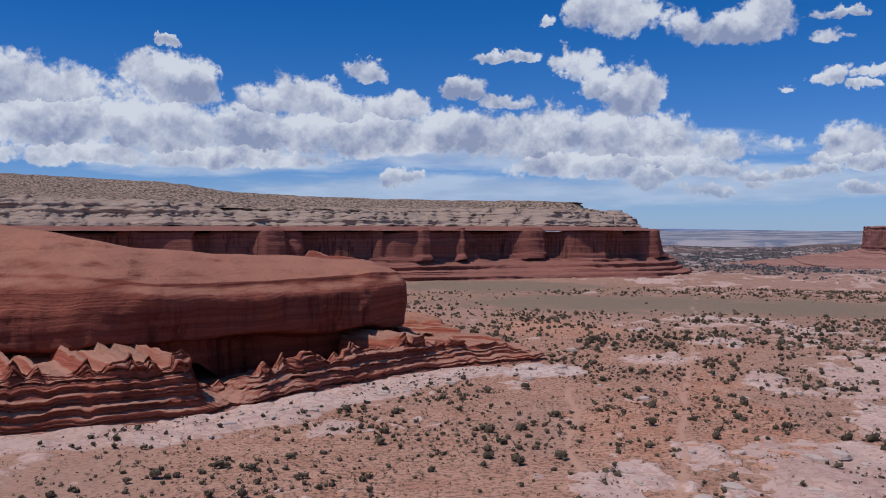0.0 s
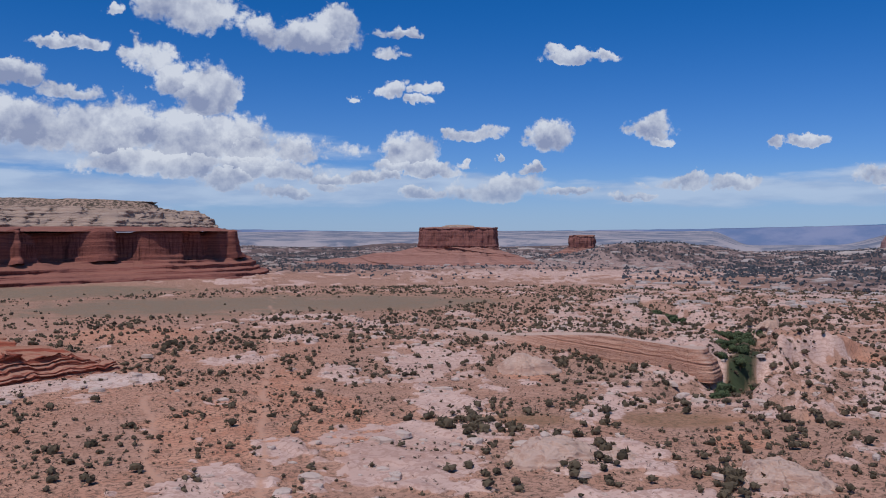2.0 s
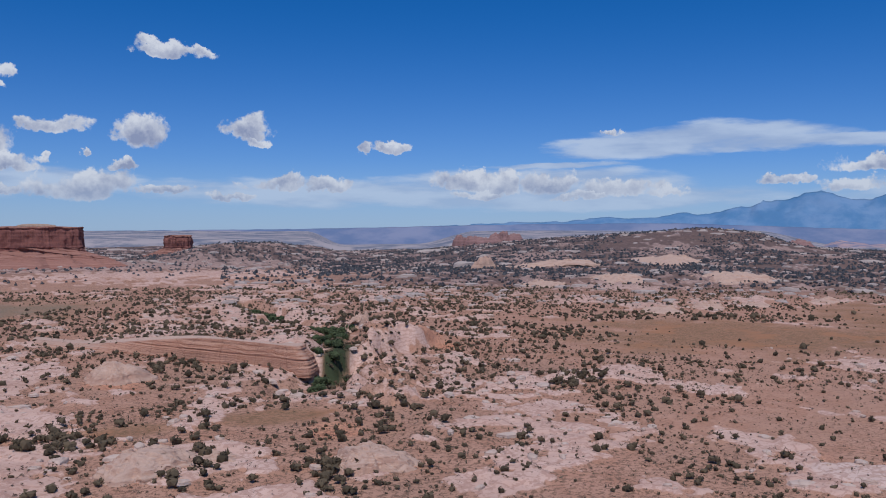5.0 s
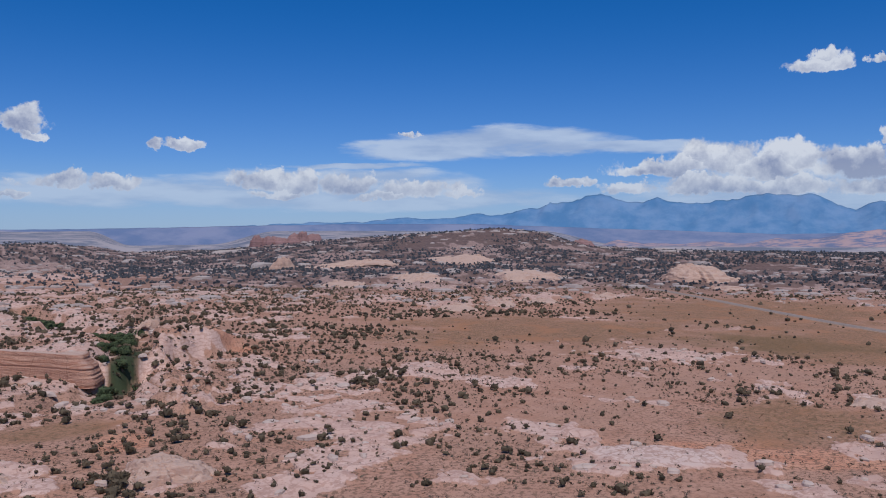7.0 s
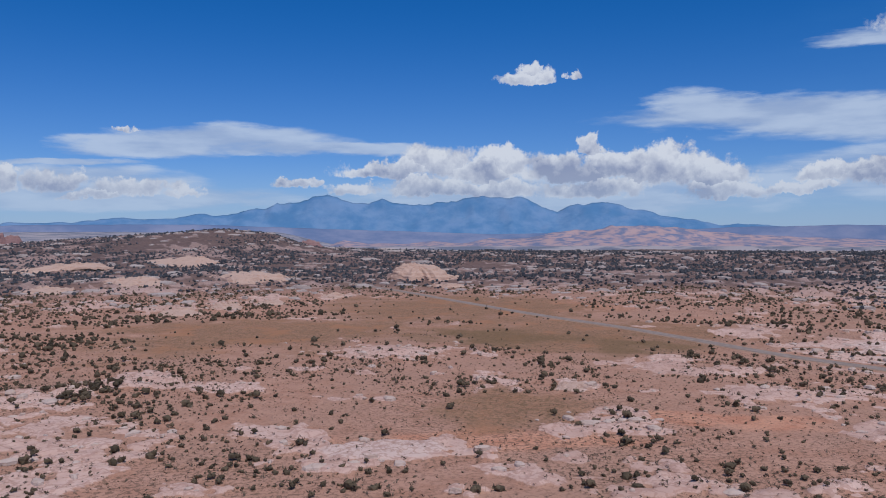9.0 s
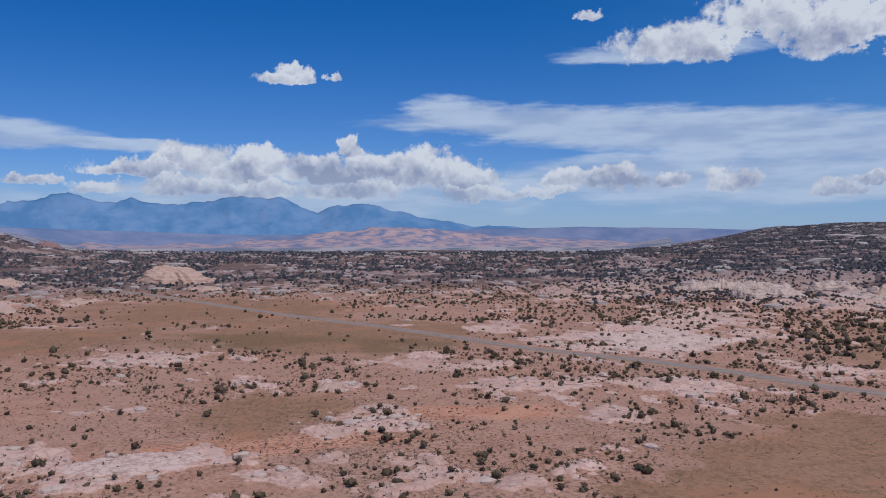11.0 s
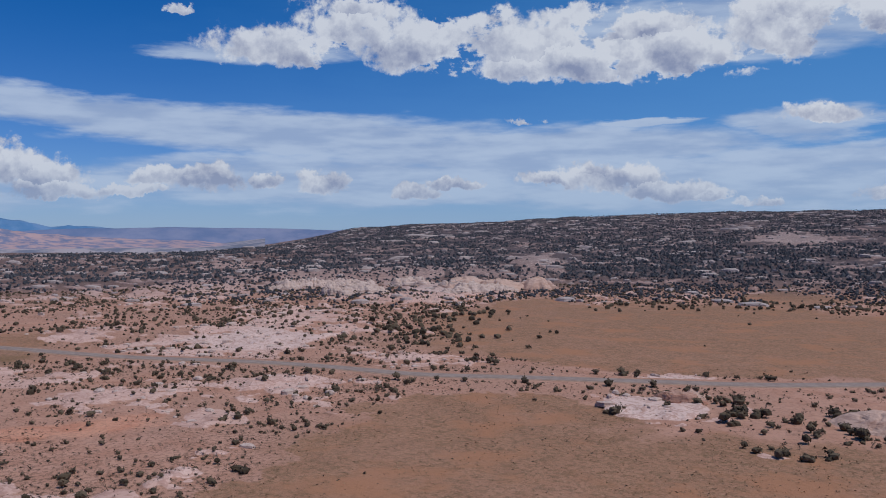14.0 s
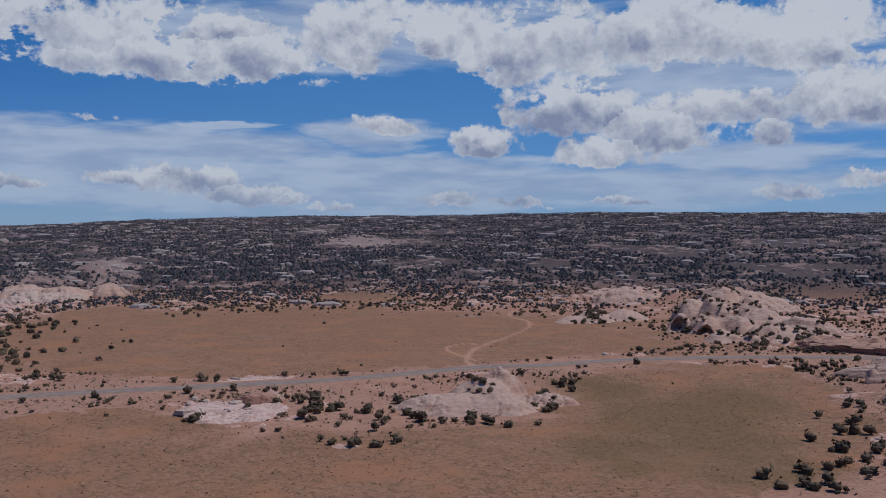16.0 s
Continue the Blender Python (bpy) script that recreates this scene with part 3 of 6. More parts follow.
    wood = np.maximum(wood, 0.85 * ramp(d, 850, 1200))
    return z, rock, grass, meadow, red, scrub, wood, track, floor, white


def set_mesh(name, verts, quads, smooth=True):
    mesh = bpy.data.meshes.new(name)
    mesh.vertices.add(len(verts))
    mesh.vertices.foreach_set("co", np.asarray(verts, np.float32).ravel())
    quads = np.asarray(quads, np.int32)
    mesh.loops.add(quads.size)
    mesh.loops.foreach_set("vertex_index", quads.ravel())
    mesh.polygons.add(len(quads))
    mesh.polygons.foreach_set("loop_start", np.arange(len(quads), dtype=np.int32) * quads.shape[1])
    mesh.polygons.foreach_set("use_smooth", np.full(len(quads), smooth))
    mesh.update(calc_edges=True)
    return mesh


def grid_quads(rows, cols, closed=False):
    r = np.arange(rows - 1)[:, None]
    c = np.arange(cols if closed else cols - 1)[None]
    c2 = (c + 1) % cols
    a, b = r * cols + c, r * cols + c2
    return np.stack([a, b, b + cols, a + cols], -1).reshape(-1, 4)


def attach(mesh, name, columns):
    data = np.ones((len(mesh.vertices), 4), np.float32)
    for i, c in enumerate(columns):
        data[:, i] = c
    mesh.attributes.new(name, "FLOAT_COLOR", "POINT").data.foreach_set("color", data.ravel())


# ---------------------------------------------------------------- materials
def finish(n, colour, rough=0.9, bump=None, strength=0.5, distance=0.2, spec=0.2):
    ins = {"Base Color": colour, "Roughness": rough, "Specular IOR Level": spec}
    if bump is not None:
        ins["Normal"] = n.add("ShaderNodeBump", {"Height": bump, "Strength": strength, "Distance": distance}).outputs[0]
    surface = n.add("ShaderNodeBsdfPrincipled", ins)
    n.add("ShaderNodeOutputMaterial", {0: surface.outputs[0]})


def material(name):
    m = bpy.data.materials.new(name)
    m.use_nodes = True
    return m, Nodes(m.node_tree)


def ground_material():
    m, n = material("desert_ground")
    place = n.add("ShaderNodeNewGeometry").outputs["Position"]
    one = n.add("ShaderNodeSeparateColor", {0: n.add("ShaderNodeAttribute", attribute_name="cover").outputs["Color"]}).outputs
    two = n.add("ShaderNodeSeparateColor", {0: n.add("ShaderNodeAttribute", attribute_name="growth").outputs["Color"]}).outputs
    six = n.add("ShaderNodeSeparateColor", {0: n.add("ShaderNodeAttribute", attribute_name="wear").outputs["Color"]}).outputs
    rock, grass, red = one
    scrub, wood, track = two
    meadow, canyon, white = six
    big = n.noise(place, 0.02, 4.0, 0.6)
    mid = n.noise(place, 0.13, 5.0, 0.6)
    fine = n.noise(place, 0.9, 4.0, 0.65)
    tiny = n.noise(place, 4.0, 3.0, 0.65)
    # soil
    soil = n.mix(n.step(mid, 0.35, 0.65), (0.405, 0.218, 0.146), (0.48, 0.282, 0.20))
    soil = n.mix(n.step(big, 0.4, 0.65), soil, (0.42, 0.248, 0.175))
    soil = n.mix(red, soil, n.mix(n.step(mid, 0.35, 0.6), (0.49, 0.225, 0.138), (0.56, 0.295, 0.19)))
    # low grey-green brush too small to stand alone
    tufts = n.math("MULTIPLY", n.step(n.math("ADD", fine, n.math("MULTIPLY", n.math("SUBTRACT", tiny, 0.5), 0.5)), 0.50, 0.57), n.math("MULTIPLY_ADD", scrub, 0.65, 0.14))
    soil = n.mix(tufts, soil, n.mix(n.step(mid, 0.4, 0.6), (0.145, 0.095, 0.066), (0.20, 0.12, 0.082)))
    # grass
    straw = n.mix(n.step(mid, 0.3, 0.7), (0.30, 0.162, 0.098), (0.36, 0.20, 0.122))
    straw = n.mix(n.step(fine, 0.42, 0.68), straw, (0.225, 0.132, 0.076))
    straw = n.mix(n.step(n.noise(place, 0.32, 5.0, 0.7), 0.51, 0.60, 0.0, 0.6), straw, (0.165, 0.105, 0.056))
    straw = n.mix(n.step(n.noise(place, 0.75, 3.0, 0.6), 0.54, 0.64, 0.0, 0.6), straw, (0.15, 0.092, 0.048))
    straw = n.mix(n.step(tiny, 0.5, 0.66, 0.0, 0.55), straw, (0.45, 0.285, 0.185))
    straw = n.mix(n.step(n.noise(place, 0.045, 4.0, 0.6), 0.5, 0.66), straw, (0.36, 0.182, 0.10))
    green = n.mix(n.step(fine, 0.4, 0.65), (0.27, 0.20, 0.14), (0.20, 0.155, 0.105))
    straw = n.mix(n.math("MULTIPLY", meadow, n.step(mid, 0.3, 0.6, 0.5, 1.0)), straw, green)
    straw = n.mix(n.math("MULTIPLY", tufts, 0.5), straw, (0.13, 0.10, 0.06))
    olive_shadow = n.add("ShaderNodeAttribute", attribute_name="cover").outputs["Alpha"]
    # olive grass, and in the south a cloud's shadow as darker colour
    straw = n.mix(n.math("MULTIPLY", olive_shadow, 0.7), straw, n.mix(n.step(fine, 0.4, 0.65), (0.20, 0.128, 0.066), (0.145, 0.098, 0.048)))
    ground = n.mix(grass, soil, straw)
    # bare rock, with darker weathered bands and cracks
    pale = n.mix(n.step(mid, 0.3, 0.7), (0.56, 0.375, 0.30), (0.65, 0.47, 0.39))
    pale = n.mix(n.step(big, 0.42, 0.66), pale, (0.52, 0.345, 0.275))
    pale = n.mix(n.math("MULTIPLY", white, 0.5), pale, (0.68, 0.56, 0.49))
    bands = n.add("ShaderNodeTexWave", {"Vector": place, "Scale": 0.22, "Distortion": 9.0, "Detail": 4.0, "Detail Scale": 1.6}, bands_direction="Z").outputs["Fac"]
    pale = n.mix(n.step(bands, 0.72, 0.95, 0.0, 0.45), pale, (0.36, 0.20, 0.15))
    crack = n.add("ShaderNodeTexVoronoi", {"Vector": n.vec("MULTIPLY_ADD", place, (1, 1, 2), (0, 0, 0)), "Scale": 0.16, "Randomness": 1.0}, feature="DISTANCE_TO_EDGE").outputs["Distance"]
    pale = n.mix(n.math("MULTIPLY", n.step(crack, 0.0, 0.02, 0.5, 0.0), n.step(mid, 0.45, 0.6)), pale, (0.22, 0.13, 0.10))
    pale = n.mix(n.step(n.math("ADD", fine, n.math("MULTIPLY", mid, 0.6)), 0.84, 0.95, 0.0, 0.6), pale, (0.40, 0.235, 0.175))
    rim = n.math("ADD", rock, n.math("MULTIPLY", n.math("SUBTRACT", fine, 0.5), 0.9))
    ground = n.mix(n.step(rim, 0.38, 0.58), ground, pale)
    # wooded land far off, cut by pale ledges
    spread = n.vec("MULTIPLY", place, (1, 1, 0.4))
    shrubs = n.step(n.math("MULTIPLY_ADD", n.noise(place, 0.012, 4.0, 0.6), 0.22, n.math("MULTIPLY_ADD", rock, -0.10, n.noise(spread, 0.27, 5.0, 0.8))), 0.40, 0.49)
    # brush between ledges; its dark tones lean blue to carry far haze
    woods = n.mix(shrubs, n.mix(n.step(big, 0.4, 0.6), (0.29, 0.235, 0.22), (0.43, 0.375, 0.355)), n.mix(n.step(mid, 0.35, 0.65), (0.052, 0.050, 0.057), (0.092, 0.079, 0.081)))
    ground = n.mix(n.math("MULTIPLY", wood, n.step(rim, 0.55, 0.8, 0.9, 0.6)), ground, woods)
    ground = n.mix(n.math("MULTIPLY", track, 0.85), ground, n.mix(n.step(fine, 0.3, 0.7), (0.50, 0.27, 0.175), (0.54, 0.33, 0.235)))
    ground = n.mix(canyon, ground, (0.045, 0.058, 0.03))
    ground = n.vec("MULTIPLY", ground, (1.0, 0.95, 0.965))
    relief = n.math("ADD", fine, n.math("MULTIPLY", tiny, 0.4))
    finish(n, ground, 0.95, relief, 0.6, 0.35, 0.1)
    return m


def sandstone(name, dark, light, bandscale=0.5, varnish=0.5, flat=(0.5, 0.3, 0.21), level=0.75, joints=0.4, spread=0.07, lines=0.45):
    """Layered red rock: beds by height, desert varnish hanging down the walls, paler where it lies flat."""
    m, n = material(name)
    geo = n.add("ShaderNodeNewGeometry")
    place, normal = geo.outputs["Position"], geo.outputs["Normal"]
    up = n.add("ShaderNodeSeparateXYZ", {0: normal}).outputs[2]
    wobble = n.noise(place, 0.05, 3.0, 0.5)
    z = n.add("ShaderNodeSeparateXYZ", {0: place}).outputs[2]
    bed = n.math("MULTIPLY_ADD", wobble, 5.0, z)
    beds = n.noise(n.add("ShaderNodeCombineXYZ", {2: bed}).outputs[0], bandscale, 5.0, 0.7)
    fine = n.noise(place, 0.8, 5.0, 0.65)
    streak = n.noise(n.vec("MULTIPLY", place, (0.5, 0.5, 0.03)), 0.8, 5.0, 0.65)
    colour = n.mix(n.step(beds, 0.36, 0.62), dark, light)
    colour = n.mix(n.step(fine, 0.45, 0.75, 0.0, 0.5), colour, dark)
    wall = n.step(up, 0.15, 0.45, 1.0, 0.0)
    sheets = n.step(n.noise(n.vec("MULTIPLY", place, (1, 1, 0.35)), spread, 4.0, 0.6), 0.42, 0.58)
    hang = n.math("MULTIPLY", n.math("MULTIPLY", n.math("MULTIPLY", n.step(streak, 0.42, 0.66), sheets), wall), varnish)
    colour = n.mix(hang, colour, tuple(c * 0.40 for c in dark))
    colour = n.mix(n.step(up, 0.72, 0.93, 0.0, level), colour, n.mix(fine, flat, tuple(c * 0.72 for c in flat)))
    joint = n.add("ShaderNodeTexVoronoi", {"Vector": n.vec("ADD", place, n.vec("MULTIPLY", n.noise(place, 0.3, 3.0, 0.6, out="Color"), (4, 4, 1))), "Scale": 0.07}, feature="DISTANCE_TO_EDGE").outputs["Distance"]
    colour = n.mix(n.step(joint, 0.0, 0.02, joints, 0.0), colour, tuple(c * 0.45 for c in dark))
    thin = n.noise(n.add("ShaderNodeCombineXYZ", {2: bed}).outputs[0], bandscale * 4, 3.0, 0.7)
    colour = n.mix(n.step(thin, 0.56, 0.68, 0.0, lines), colour, tuple(c * 0.6 for c in dark))
    relief = n.math("ADD", n.math("ADD", n.math("MULTIPLY", beds, 1.2), fine), n.math("MULTIPLY", thin, 1.3 * lines))
    finish(n, colour, 0.92, relief, 0.8, 0.6, 0.1)
    return m


def plain_material(name, a, b, scale, rough=0.9, detail=5.0, lo=0.35, hi=0.65, strength=0.4, distance=0.1):
    m, n = material(name)
    place = n.add("ShaderNodeNewGeometry").outputs["Position"]
    t = n.noise(place, scale, detail, 0.62)
    finish(n, n.mix(n.step(t, lo, hi), a, b), rough, t, strength, distance, 0.05)
    return m


def leaf_material(name, dark, light):
    m, n = material(name)
    per = n.add("ShaderNodeObjectInfo").outputs["Random"]
    isle = n.add("ShaderNodeNewGeometry").outputs["Random Per Island"]
    place = n.add("ShaderNodeNewGeometry").outputs["Position"]
    t = n.math("ADD", n.math("MULTIPLY", isle, 0.6), n.math("MULTIPLY", n.noise(place, 0.12, 2.0), 0.5))
    t = n.math("ADD", t, n.math("MULTIPLY", per, 0.2))
    finish(n, n.mix(n.step(t, 0.2, 1.0), dark, light), 0.85, spec=0.15)
    return m


M_GROUND = ground_material()
M_CLIFF = sandstone("red_sandstone", (0.235, 0.060, 0.041), (0.45, 0.138, 0.088), 0.75, 0.6, (0.52, 0.275, 0.195), 0.8, 0.0, 0.05)
# darker than the ledges: part of the overhung wall's shade is in its colour
M_WALL = sandstone("massive_red_wall", (0.155, 0.042, 0.030), (0.31, 0.092, 0.060), 0.3, 0.75, (0.50, 0.215, 0.14), 0.8, 0.0, 0.05, 0.5)
# broad varnish patches double as painted alcove shade; purplish tones carry haze
M_MESA = sandstone("mesa_sandstone", (0.165, 0.058, 0.050), (0.31, 0.115, 0.085), 0.34, 0.9, (0.40, 0.19, 0.14), 0.35, 0.3, 0.022)
M_CAP = sandstone("pale_caprock", (0.30, 0.19, 0.145), (0.50, 0.37, 0.30), 0.35, 0.3, (0.42, 0.29, 0.22))
M_SLICK = sandstone("slickrock", (0.42, 0.25, 0.19), (0.55, 0.37, 0.29), 0.35, 0.15, (0.61, 0.42, 0.34), 0.75, 0.2, 0.07, 0.28)
M_PALE = sandstone("pale_slickrock", (0.46, 0.32, 0.26), (0.62, 0.48, 0.42), 0.35, 0.1, (0.63, 0.475, 0.405), 0.8, 0.3)
M_LEDGE = sandstone("grey_ledge", (0.36, 0.28, 0.25), (0.50, 0.41, 0.375), 0.35, 0.1, (0.50, 0.41, 0.375), 0.8, 0.2)
M_LOAF = sandstone("red_loaf", (0.38, 0.19, 0.135), (0.48, 0.275, 0.205), 0.5, 0.2, (0.52, 0.32, 0.245))
# red rock greyed in its base tones to imitate distance haze
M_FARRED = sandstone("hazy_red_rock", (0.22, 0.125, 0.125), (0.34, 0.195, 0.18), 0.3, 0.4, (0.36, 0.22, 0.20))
M_STRAW = leaf_material("straw_tufts", (0.13, 0.083, 0.046), (0.36, 0.225, 0.13))
M_ASPHALT = plain_material("worn_asphalt", (0.25, 0.19, 0.163), (0.31, 0.24, 0.208), 0.4)
M_SHOULDER = plain_material("gravel_shoulder", (0.30, 0.19, 0.14), (0.40, 0.27, 0.20), 0.5)
M_JUNIPER = leaf_material("juniper_leaves", (0.038, 0.029, 0.019), (0.126, 0.092, 0.060))
# dark leaves with a little blue haze painted into both tones
M_FARWOOD = leaf_material("haze_tinted_pinyon", (0.034, 0.037, 0.046), (0.086, 0.085, 0.092))
M_SAGE = leaf_material("sage_leaves", (0.055, 0.043, 0.031), (0.17, 0.125, 0.09))
M_COTTON = leaf_material("cottonwood_leaves", (0.024, 0.034, 0.017), (0.070, 0.088, 0.042))
M_BARK = plain_material("grey_bark", (0.09, 0.065, 0.05), (0.16, 0.12, 0.095), 6.0)
# forested range; the blue of the distance haze is put into its colour
M_MOUNTAIN = plain_material("haze_tinted_forest", (0.085, 0.20, 0.36), (0.16, 0.265, 0.42), 0.006, 1.0)
# pink rock; its bluish dark tone is painted distance haze
M_DUNES = plain_material("haze_tinted_slickrock", (0.16, 0.185, 0.28), (0.43, 0.30, 0.30), 0.02, 1.0, 6.0, 0.38, 0.6)
# blue-grey here is haze over the plain, mixed into its colour
M_PLAIN = plain_material("haze_tinted_plain", (0.16, 0.175, 0.225), (0.37, 0.325, 0.335), 0.008, 1.0, 7.0, 0.42, 0.58)
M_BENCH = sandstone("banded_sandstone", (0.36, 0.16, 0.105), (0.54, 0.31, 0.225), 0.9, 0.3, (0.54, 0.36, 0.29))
# ridges tinted blue in place of real haze
M_RIDGE = plain_material("haze_tinted_ridges", (0.13, 0.18, 0.30), (0.22, 0.245, 0.35), 0.004, 1.0)


# ---------------------------------------------------------------- ground
def build_ground():
    cols = np.concatenate([np.linspace(-33, 190, 1040, endpoint=False), np.linspace(190, 327, 60, endpoint=False)])
    drop = np.concatenate([np.linspace(19.5, 3.2, 212, endpoint=False), np.linspace(3.2, 0.53, 84)])
    rings = np.concatenate([[0.05, 8, 25, 45, 65, 85, 105, 118], EYE / np.tan(np.radians(drop))])
    rings[-1] = 4930
    b, r = np.meshgrid(np.radians(cols), rings)
    x, y = (r * np.sin(b)).ravel(), (r * np.cos(b)).ravel()
    z, rock, grass, meadow, red, scrub, wood, track, floor, white = land(x, y)
    verts = np.stack([x, y, z], 1)
    quads = grid_quads(len(rings), len(cols), True)[:, ::-1]
    mesh = set_mesh("ground", verts, quads)
    olive_shadow = ramp(patch_field(x, y, OLIVE_AND_SHADOW) + 0.9 * (fbm(x, y, 22, 4, 33) - 0.5), -0.15, 0.5)
    attach(mesh, "cover", [rock, grass, red, olive_shadow])
    attach(mesh, "growth", [scrub, wood, track])
    attach(mesh, "wear", [meadow, floor, white])
    mesh.materials.append(M_GROUND)
    tagged(new("ground", mesh), "red desert ground with pale slickrock, straw grass and brush", "ground", kind="structure")


build_ground()


def ribbon(name, line, half, lift, mat, label):
    p = plan(line, 4.0)
    t = np.gradient(p, axis=0)
    t /= np.linalg.norm(t, axis=1)[:, None]
    side = np.stack([t[:, 1], -t[:, 0]], 1)
    offs = np.array([-half - 0.25, -half, -half * 0.5, 0, half * 0.5, half, half + 0.25])
    drops = np.array([-0.45, 0, 0.03, 0.05, 0.03, 0, -0.45])
    pts = p[:, None] + side[:, None] * offs[None, :, None]
    d = np.hypot(p[:, 0], p[:, 1])
    base = far_relief(np.degrees(np.arctan2(p[:, 0], p[:, 1])), d) + 0.3 + lift
    z = base[:, None] + drops[None]
    verts = np.concatenate([pts, z[..., None]], -1).reshape(-1, 3)
    mesh = set_mesh(name, verts, grid_quads(len(p), len(offs)))
    mesh.materials.append(mat)
    return tagged(new(name, mesh), label, "road", kind="structure")


ribbon("road_shoulder", ROAD, 4.0, 0.12, M_SHOULDER, "pale gravel shoulder under the paved road")
ribbon("road", ROAD, 2.8, 0.22, M_ASPHALT, "narrow worn grey asphalt road across the desert")


# ---------------------------------------------------------------- cliffs and mesas
def thing(name, label, category, group="", at=(0, 0, 0)):
    ob = new(name)
    ob.location = at
    ob.empty_display_size = 1.0
    return tagged(ob, label, category, group)


def part_mesh(name, mesh, mat, parent, label=""):
    mesh.materials.append(mat)
    ob = new(name, mesh)
    ob.parent = parent
    return tagged(ob, label) if label else ob


def resample(points, count):
    p = smooth_line(points, 1.0)
    s = np.concatenate([[0], np.cumsum(np.linalg.norm(np.diff(p, axis=0), axis=1))])
    u = np.linspace(0, s[-1], count)
    return np.stack([np.interp(u, s, p[:, i]) for i in range(2)], 1)


def sheet(name, outer, inner, inward, z, rough, seed, beds=0.0, bed_scale=2.0, scale=6.0, flute=0.0, lumps=0.0, knobs=0.0):
    """A rock face between two lines on the plan: per row metres inward from the outer line (rows x columns) and heights, worn by noise."""
    span = inner - outer
    length = np.linalg.norm(span, axis=1)[:, None]
    way = span / length
    pts = outer[None] + way[None] * inward[..., None]
    x, y = pts[..., 0], pts[..., 1]
    push = rough * (fbm3(x, y, z, scale, 4, seed) - 0.5) * 2
    push = push + rough * 1.2 * (fbm3(x, y, z * 0.25, scale * 4, 2, seed + 7) - 0.5) * 2
    if beds:
        push = push + beds * (fbm(z * 0 + 0.5 + 0.02 * x, z, bed_scale, 3, seed + 3) - 0.5) * 2
    if lumps:
        push = push + lumps * (fbm3(x, y, z * 0.8, scale * 2.6, 3, seed + 11) - 0.5) * 2
    if flute:
        column = fbm(x, y, scale * 1.3, 3, seed + 5)
        push = push - flute * ramp(column, 0.55, 0.6) + flute * ramp(column, 0.40, 0.36)
    x = x - way[None, :, 0] * push
    y = y - way[None, :, 1] * push
    rows, cols = z.shape
    if knobs:
        z = z + knobs * (ramp(fbm(x, y, 4.5, 4, seed + 21, 0.6), 0.35, 0.65) - 0.5)
    verts = np.stack([x, y, z + 0.25 * push], -1).reshape(-1, 3)
    return set_mesh(name, verts, grid_quads(rows, cols))


